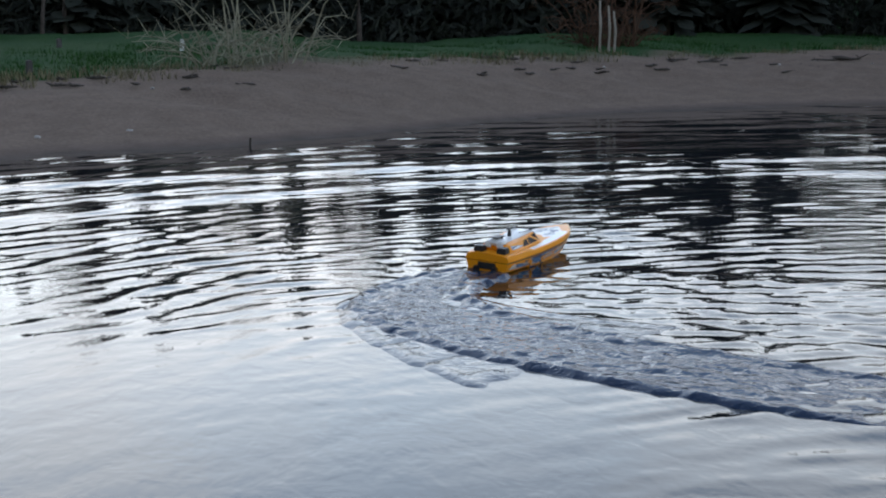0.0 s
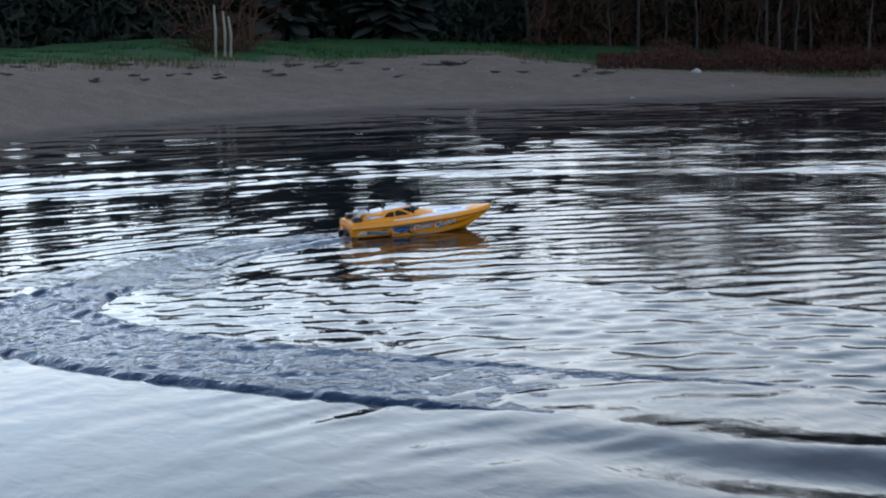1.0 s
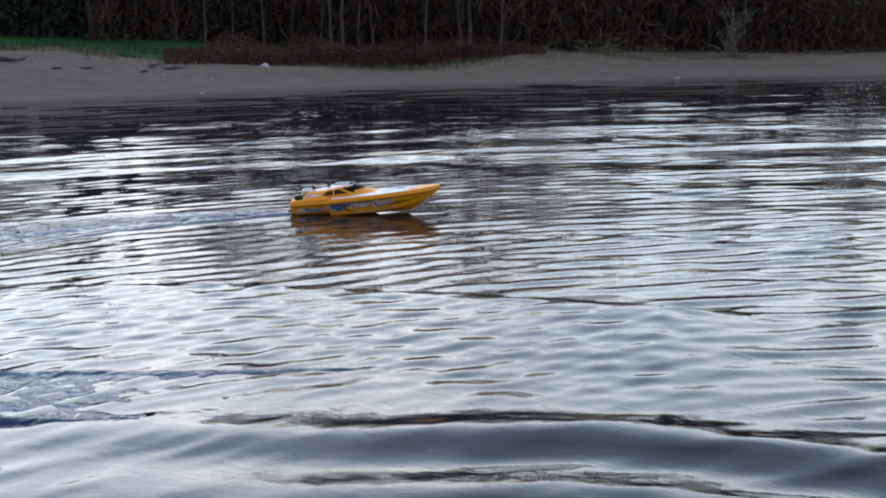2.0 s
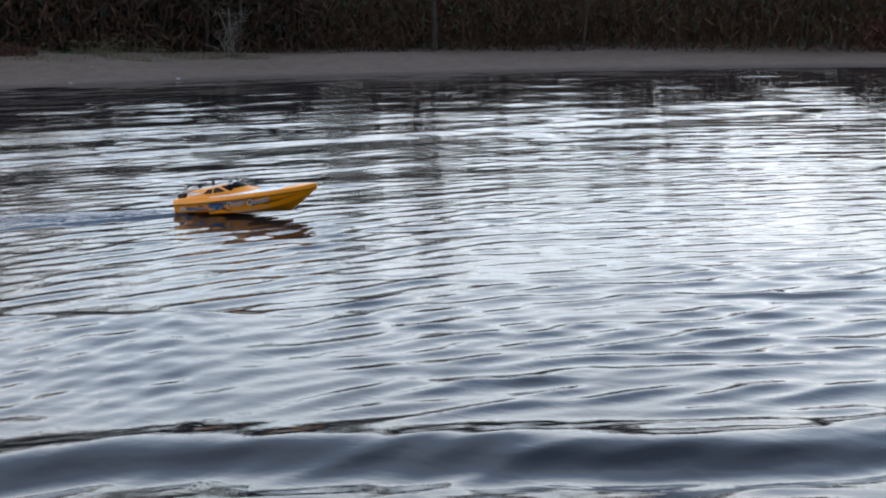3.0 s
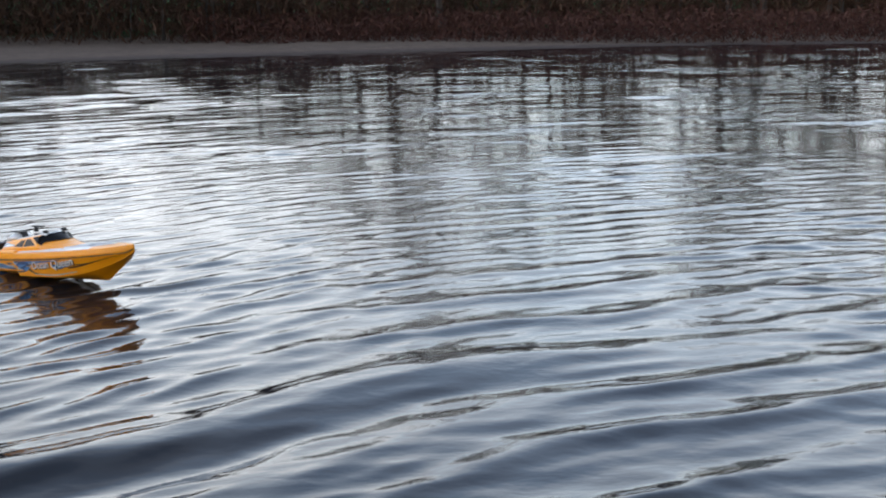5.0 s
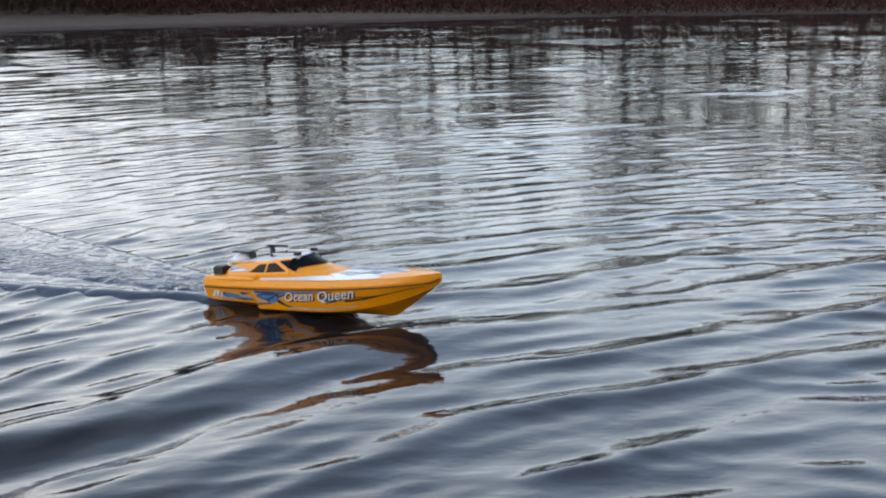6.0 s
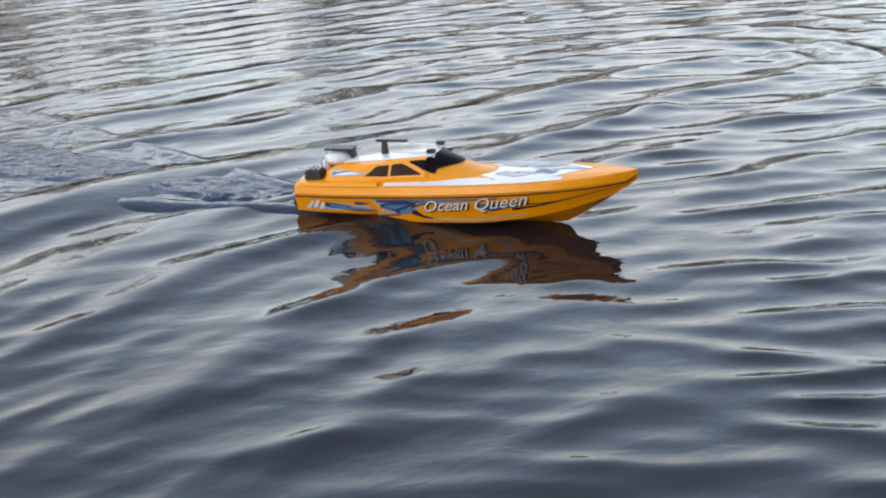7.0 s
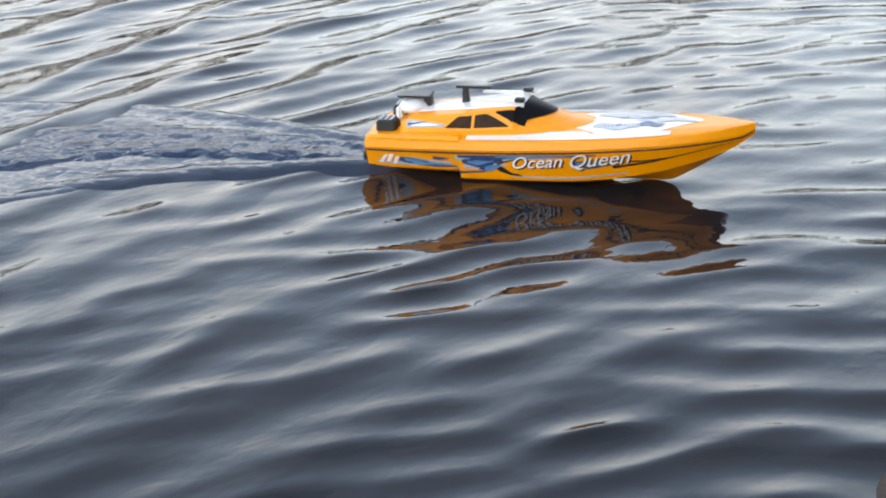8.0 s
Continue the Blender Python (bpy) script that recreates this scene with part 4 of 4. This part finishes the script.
# ---- trees and brush ----
def bare_tree(seed, height, mat, lean=0.0, twigs=260, stout=0.020, first=0.22):
    r = random.Random(seed)
    tree = new("bare_tree")
    verts, faces = [], []
    pts, rad = [], []
    for k in range(8):
        u = k / 7
        pts.append((lean * u * height + 0.05 * r.uniform(-1, 1) * height * 0.3 * u, 0.04 * r.uniform(-1, 1) * height * u * 0.6, u * height * 0.92))
        rad.append(stout * height * (1 - 0.86 * u) + 0.004)
    tube(verts, faces, pts, rad, 6)
    ends = []
    for k in range(16):
        u = r.uniform(first, 0.92)
        i = min(int(u * 7), 6)
        p = Vector(pts[i]).lerp(Vector(pts[i + 1]), u * 7 - i)
        a, ln = r.uniform(0, 6.28), height * r.uniform(0.18, 0.34) * (1.1 - 0.6 * u)
        way = Vector((math.cos(a), math.sin(a), r.uniform(0.5, 1.3))).normalized()
        q = [p, p + way * ln * 0.5 + Vector((0, 0, 0.04 * ln)), p + way * ln + Vector((0, 0, 0.2 * ln))]
        tube(verts, faces, q, [rad[i] * 0.45, rad[i] * 0.28, 0.006], 4)
        ends += [q[1].lerp(q[2], r.random()) for _ in range(3)] + [q[2]]
    soup("trunk", verts, faces, mat, tree)
    verts, faces = [], []
    for k in range(twigs):
        p = r.choice(ends)
        way = Vector((r.uniform(-1, 1), r.uniform(-1, 1), r.uniform(-0.3, 1.2))).normalized()
        ln = height * r.uniform(0.05, 0.14)
        side = way.cross(Vector((r.uniform(-1, 1), r.uniform(-1, 1), r.uniform(-1, 1)))).normalized() * (0.006 + 0.0016 * height)
        b = len(verts)
        verts += [tuple(p - side), tuple(p + side), tuple(p + way * ln)]
        faces.append((b, b + 1, b + 2))
        for _ in range(2):
            m = p + way * ln * r.uniform(0.3, 0.9)
            w2 = (way + 0.9 * Vector((r.uniform(-1, 1), r.uniform(-1, 1), r.uniform(-1, 1)))).normalized()
            b = len(verts)
            verts += [tuple(m - side * 0.7), tuple(m + side * 0.7), tuple(m + w2 * ln * 0.6)]
            faces.append((b, b + 1, b + 2))
    soup("crown", verts, faces, M_TWIG, tree)
    return tree


def conifer(seed, height):
    r = random.Random(seed)
    tree = new("conifer")
    verts, faces = [], []
    tube(verts, faces, [(0, 0, -0.1), (0.01, 0, height * 0.5), (0, 0, height)], [0.022 * height, 0.012 * height, 0.01], 6)
    soup("trunk", verts, faces, M_BARK, tree)
    verts, faces = [], []
    for k in range(900):
        u = r.random() ** 0.8
        a = r.uniform(0, 6.28)
        reach = (1 - u) * height * 0.23 * r.uniform(0.35, 1.1) + 0.08
        z = height * (0.06 + 0.93 * u)
        base = Vector((math.cos(a) * reach * 0.25, math.sin(a) * reach * 0.25, z))
        tip = Vector((math.cos(a) * reach, math.sin(a) * reach, z - reach * r.uniform(0.1, 0.5)))
        side = Vector((-math.sin(a), math.cos(a), r.uniform(-0.4, 0.4))) * reach * r.uniform(0.16, 0.34)
        b = len(verts)
        mid = base.lerp(tip, 0.6)
        verts += [tuple(base), tuple(mid + side), tuple(tip), tuple(mid - side)]
        faces.append((b, b + 1, b + 2, b + 3))
    soup("crown", verts, faces, M_NEEDLE, tree)
    return tree


def ground_z(az, d):
    return float(bank_height(np.array(az), np.array(d)))


def plant(proto, az, d, turn, size):
    p = polar(az, d, ground_z(az, d) - 0.08)
    return copy_thing(proto, pose(*p, 0, 0, turn) @ Matrix.Diagonal((size, size, size, 1)))


protos = [bare_tree(1, 6.5, M_BARK, 0.0, 420, 0.013), bare_tree(2, 6.0, M_BARK, 0.08, 420, 0.013), bare_tree(3, 5.5, M_GREYBARK, -0.05, 260, 0.010, 0.42), bare_tree(4, 7.0, M_GREYBARK, 0.03, 260, 0.009, 0.45), conifer(5, 7.0), conifer(6, 6.0)]
tree_words = ["bare dark-barked tree at the edge of the wood", "leaning bare tree with thin dark twigs", "bare tree with a pale grey trunk", "tall slender pale-barked bare tree", "dark green conifer in the wood", "broad dark conifer behind the bank"]
for p, w in zip(protos, tree_words):
    tagged(p, w, "tree", "trees of the far bank")
rt = random.Random(77)


def edge_of_wood(az):
    return float(shore(az) + np.interp(az, [-60, 0, 15, 36, 46, 60, 80, 96, 120], [24, 21, 15, 11, 7.0, 5.9, 5.4, 4.8, 4.2]))


first_used = set()
for k in range(230):
    az = -28 + 186 * (k + rt.uniform(-0.4, 0.4)) / 230
    i = rt.choice([0, 1, 4, 5, 4, 5] if az < 32 else [0, 1, 2, 3, 2, 3] if az < 60 else [0, 1, 0, 1, 2])
    d = edge_of_wood(az) + rt.uniform(0.3, 9)
    size = rt.uniform(0.75, 1.2) * float(np.interp(az, [-30, 4, 14, 40, 60, 76, 81, 88, 94, 105, 120, 160], [0.75, 0.75, 0.9, 0.95, 0.85, 0.8, 0.6, 0.65, 1.2, 1.3, 1.2, 1.2]))
    if i not in first_used:
        first_used.add(i)
        pr = protos[i]
        pr.matrix_basis = pose(*polar(az, d, ground_z(az, d) - 0.08), 0, 0, rt.uniform(0, 360))
    else:
        plant(protos[i], az, d, rt.uniform(0, 360), size)


def thicket(name, mat, az0, az1, count, near, deep, top, size, label, seed, up=0.6, slim=0.22):
    """Dense brush along the bank: leaning slivers and leaf tufts, from the ground to top(az)."""
    r = np.random.RandomState(seed)
    az = r.uniform(az0, az1, count)
    d = np.array([near(a) for a in az]) + r.uniform(0, 1, count) * deep
    z0 = bank_height(az, d)
    z = z0 + r.uniform(0, 1, count) ** 1.25 * np.array([top(a) for a in az]) * (0.75 + 0.25 * lumps(d * np.sin(np.radians(az)), d * np.cos(np.radians(az)), 3.0, seed))
    c = np.stack([d * np.sin(np.radians(az)), d * np.cos(np.radians(az)), z], -1)
    way = r.normal(0, 1, (count, 3)) * (1, 1, 0.7) + (0, 0, up)
    way /= np.linalg.norm(way, axis=1)[:, None]
    side = np.cross(way, r.normal(0, 1, (count, 3)))
    side /= np.linalg.norm(side, axis=1)[:, None]
    s = size * r.uniform(0.5, 1.4, count)[:, None]
    v = np.stack([c - way * s * 0.5, c + side * s * slim, c + way * s * 0.6, c - side * s * slim], 1).reshape(-1, 3)
    f = np.arange(count * 4).reshape(-1, 4)
    ob = soup(name, v.tolist(), f.tolist(), mat)
    return tagged(ob, label, "brush", kind="stuff")


thicket("far_woods", M_NEEDLE, -35, 62, 70000, lambda a: edge_of_wood(a) + 1.0, 12, lambda a: 3.8, 0.42, "dense dark undergrowth and evergreens of the wood", 5, 0.8, 0.11)
thicket("far_woods", M_TWIG, 30, 165, 190000, lambda a: edge_of_wood(a) + 0.2, 10, lambda a: 3.4, 0.36, "dense dark brown leafless undergrowth of the wood", 6, 1.4, 0.055)
thicket("red_brush", M_BRUSH, 33, 50, 30000, lambda a: shore(a) + 5.2, 3.0, lambda a: 0.55 * min(1, (a - 32) / 4, (51 - a) / 4), 0.10, "low reddish-brown brush behind the sand", 7, 0.9, 0.10)
thicket("red_brush", M_BRUSH, 86, 160, 40000, lambda a: shore(a) + np.interp(a, [86, 93, 102, 110], [5.0, 3.4, 1.6, 0.6]), 4.0, lambda a: 0.9, 0.20, "reddish-brown leafless brush down to the water", 8, 1.0, 0.09)


# ---- things on the bank ----
def bank_spot(az, d, sink=0.0):
    return Vector(polar(az, d, ground_z(az, d) - sink))


def cane_bush(name, az, d, wide, tall, canes, mat, label, seed, droop=0.5, radius=0.012, category="bush", spread=0.2):
    """A shrub of long canes that rise and arch over, with side twigs."""
    r = random.Random(seed)
    bush = new(name)
    bush.matrix_basis = pose(*bank_spot(az, d, 0.05))
    tagged(bush, label, category)
    verts, faces, tv, tf = [], [], [], []
    for k in range(canes):
        a, reach = r.uniform(0, 6.28), wide * r.uniform(0.15, 0.55)
        up = tall * r.uniform(0.35, 1.0) * (1.0 if r.random() > droop else 0.35)
        foot = Vector((r.uniform(-spread, spread) * wide, r.uniform(-spread, spread) * wide, 0))
        end = foot + Vector((math.cos(a) * reach, math.sin(a) * reach, up * r.uniform(0.3, 1.0)))
        mid = foot.lerp(end, r.uniform(0.35, 0.65)) + Vector((r.uniform(-0.25, 0.25), r.uniform(-0.25, 0.25), up * r.uniform(0.2, 0.5)))
        pts = [foot, foot.lerp(mid, 0.55) + Vector((0, 0, up * 0.12)), mid, mid.lerp(end, 0.6) + Vector((0, 0, up * 0.06)), end]
        verts, faces = [], []
        tube(verts, faces, pts, [radius, radius * 0.9, radius * 0.7, radius * 0.5, radius * 0.25], 4)
        soup("cane", verts, faces, mat, bush)
        for _ in range(5):
            p = mid.lerp(end, r.random())
            q = p + Vector((r.uniform(-1, 1), r.uniform(-1, 1), r.uniform(-0.6, 1))) * 0.22 * tall ** 0.5
            tube(tv, tf, [p, q], [radius * 0.5, radius * 0.2], 3)
    tagged(soup("brushwood", tv, tf, mat, bush), kind="stuff")
    return bush


cane_bush("willow_heap", 0.1, 19.3, 2.2, 2.6, 70, M_DRIED, "pale bare willow heap with arching canes on the bank", 3, 0.82, 0.013, "bush", 0.42)
cane_bush("round_shrub", 16.3, 27.0, 2.6, 2.0, 90, M_TWIG, "dark reddish leafless shrub on the grass", 4, 0.35, 0.014)
cane_bush("pale_sapling", 58.2, 33.6, 0.8, 1.5, 26, M_PALE, "small pale sapling at the top of the sand", 6, 0.1, 0.012)
for k, (az, d, w, h) in enumerate(((52.5, 32.0, 1.6, 0.5), (54.5, 33.0, 1.3, 0.45), (49.5, 31.5, 1.2, 0.4))):
    cane_bush("low_bush", az, d, w, h, 50, M_STRAW, "low yellow-green bush behind the sand", 20 + k, 0.6, 0.01)


def stake(az, d, height, thick, mat, label, tilt=0.0):
    ob = part("marker_post", block((thick, thick, height), (0, 0, height / 2 - 0.02), thick * 0.15, 0.92), mat)
    ob.matrix_basis = pose(*bank_spot(az, d, 0.02), tilt, tilt * 0.6, 20)
    return tagged(ob, label, "post")


stake(-9.25, 18.6, 0.25, 0.09, M_BLACK, "short black marker post on the grass edge", 2)
stake(-7.95, 25.5, 0.24, 0.10, M_BLACK, "small black marker post on the grass")
stake(-2.75, 24.0, 0.24, 0.07, M_WHITE, "short white marker post on the grass", 4)
stake(0.05, 13.25, 0.14, 0.02, M_WRACK, "thin dark stick at the edge of the water", 6)
for az, hh in ((15.9, 1.0), (16.3, 0.9), (16.55, 0.8)):
    verts, faces = [], []
    tube(verts, faces, [(0, 0, -0.1), (0.03, 0.01, hh * 0.5), (-0.03, 0.02, hh)], [0.035, 0.03, 0.02], 7)
    stem = soup("sapling", verts, faces, M_PALE)
    stem.matrix_basis = pose(*bank_spot(az, 25.6), 0, 0, az * 40)
    tagged(stem, "pale bare sapling in front of the shrub", "sapling")


def driftwood(az, d, ln, seed):
    r = random.Random(seed)
    ob = new("driftwood")
    ob.matrix_basis = pose(*bank_spot(az, d), 0, 0, -az + r.uniform(-60, 60))
    verts, faces = [], []
    pts = [(ln * (u - 0.5), r.uniform(-0.05, 0.05) * ln, 0.005 + r.uniform(0, 0.03) * ln) for u in (0, 0.25, 0.5, 0.75, 1)]
    tube(verts, faces, pts, [0.012, 0.03 * ln + 0.010, 0.04 * ln + 0.012, 0.025 * ln + 0.008, 0.008], 6)
    soup("log", verts, faces, M_WRACK, ob)
    for k in range(4):
        verts, faces = [], []
        p = Vector((r.uniform(-0.5, 0.5) * ln, r.uniform(-0.1, 0.1) * ln, 0.01))
        tube(verts, faces, [p, p + Vector((r.uniform(-0.3, 0.3) * ln, r.uniform(-0.12, 0.12), r.uniform(0.01, 0.10) * ln + 0.01))], [0.014, 0.005], 4)
        soup("twig", verts, faces, M_WRACK, ob)
    return tagged(ob, "dark driftwood and wrack lying on the sand", "driftwood", "driftwood on the bank")


rd = random.Random(9)
for k, (az, ln) in enumerate(((26.3, 0.95), (25.6, 0.5), (6.7, 0.55), (7.6, 0.4), (18.3, 0.45), (20.8, 0.7), (22.2, 0.6), (-10.2, 0.3), (-9.8, 0.25), (58.4, 0.5), (33.4, 0.7), (32.7, 0.4), (19.2, 0.4), (29.6, 0.35), (12.0, 0.3))):
    driftwood(az, float(shore(az)) + rd.uniform(4.2, 5.4), ln, 100 + k)
for k in range(46):
    az = rd.uniform(-12, 34)
    driftwood(az, float(shore(az)) + rd.uniform(3.4, 5.8), rd.uniform(0.12, 0.32), 200 + k)


def stone(az, d, size, mat, label, seed):
    bm = bmesh.new()
    bmesh.ops.create_icosphere(bm, subdivisions=3, radius=1)
    for v in bm.verts:
        n = noise.noise(v.co * 1.3 + Vector((seed, 0, 0))) * 0.35 + noise.noise(v.co * 3.1) * 0.12
        v.co = Vector((v.co.x * size * (1 + n), v.co.y * size * 0.7 * (1 + n), v.co.z * size * 0.55 * (1 + n)))
    ob = part("stone", bm, mat, None, "", True)
    ob.matrix_basis = pose(*bank_spot(az, d, -size * 0.2), 0, 0, seed * 50)
    return tagged(ob, label, "stone", "stones on the bank")


stone(37.4, 27.2, 0.16, M_STONE, "pale grey stone on the sand below the brush", 1)
stone(37.1, 27.4, 0.09, M_WRACK, "small dark stone on the sand", 2)
for k in range(16):
    az = rd.uniform(-10, 60)
    stone(az, float(shore(az)) + rd.uniform(0.5, 4.5), rd.uniform(0.02, 0.05), M_STONE, "small grey stone on the sand", 10 + k)

# pale trunks that stand out before the dark wood
for k, az in enumerate((33.6, 34.8, 36.0, 37.4, 39.9, 40.4, 40.9, 41.6, 42.3, 44.6, 46.2, 46.6, 48.0)):
    plant(protos[2 + k % 2], az, edge_of_wood(az) - rd.uniform(0.2, 1.6), 37 * k, rd.uniform(0.45, 0.8))


def tufts(name, mat, count, seed, lo, hi, az0, az1, size, label):
    """Blades of grass scattered along the top of the bank."""
    r = np.random.RandomState(seed)
    az = r.uniform(az0, az1, count)
    d = shore(az) + np.interp(az, [-60, 14, 28, 44], [5.0, 6.0, 7.0, 5.0]) + r.uniform(lo, hi, count)
    keep = lumps(d * np.sin(np.radians(az)), d * np.cos(np.radians(az)), 1.1, seed) > -0.2
    az, d = az[keep], d[keep]
    n = len(az)
    c = np.stack([d * np.sin(np.radians(az)), d * np.cos(np.radians(az)), bank_height(az, d)], -1)
    h = size * r.uniform(0.4, 1.3, n)
    a = r.uniform(0, 6.28, n)
    side = np.stack([np.cos(a), np.sin(a), 0 * a], -1) * (0.014 + 0.06 * size) * 0.5
    tip = c + np.stack([r.normal(0, 0.4, n) * h, r.normal(0, 0.4, n) * h, h], -1)
    v = np.stack([c - side - (0, 0, 0.03), c + side - (0, 0, 0.03), tip], 1).reshape(-1, 3)
    ob = soup(name, v.tolist(), np.arange(n * 3).reshape(-1, 3).tolist(), mat)
    return tagged(ob, label, "grass", kind="stuff")


tufts("grass", M_GRASSBLADE, 26000, 3, -0.5, 8.0, -14, 38, 0.07, "dark green grass on the top of the bank")
tufts("grass", M_STRAW, 9000, 4, -1.4, 0.8, -14, 60, 0.10, "dry straw-coloured grass along the edge of the sand")


def boat_pose(row):
    t, x, y, head, trim, heel = row
    return t, pose(x, y, 0.0, 0, 0, 90 - head) @ pose(0, 0, 0, heel, -trim, 0)


def wake_pose(t, late):
    a, b = boat_place(t - late - 0.04), boat_place(t - late + 0.04)
    return t, pose(*((a + b) / 2), 0.0, 0, 0, math.degrees(math.atan2(b.y - a.y, b.x - a.x)))


def motions():
    walk(boat, [boat_pose(r) for r in BOAT_ROWS])
    for piece, late in WAKE + WASH:
        walk(piece, [wake_pose(0.25 * k, late) for k in range(33)])
    walk(water, [(0.0, pose(0, 0, 0)), (4.0, pose(-0.16, -0.08, 0)), (8.0, pose(-0.32, -0.16, 0))])


motions()
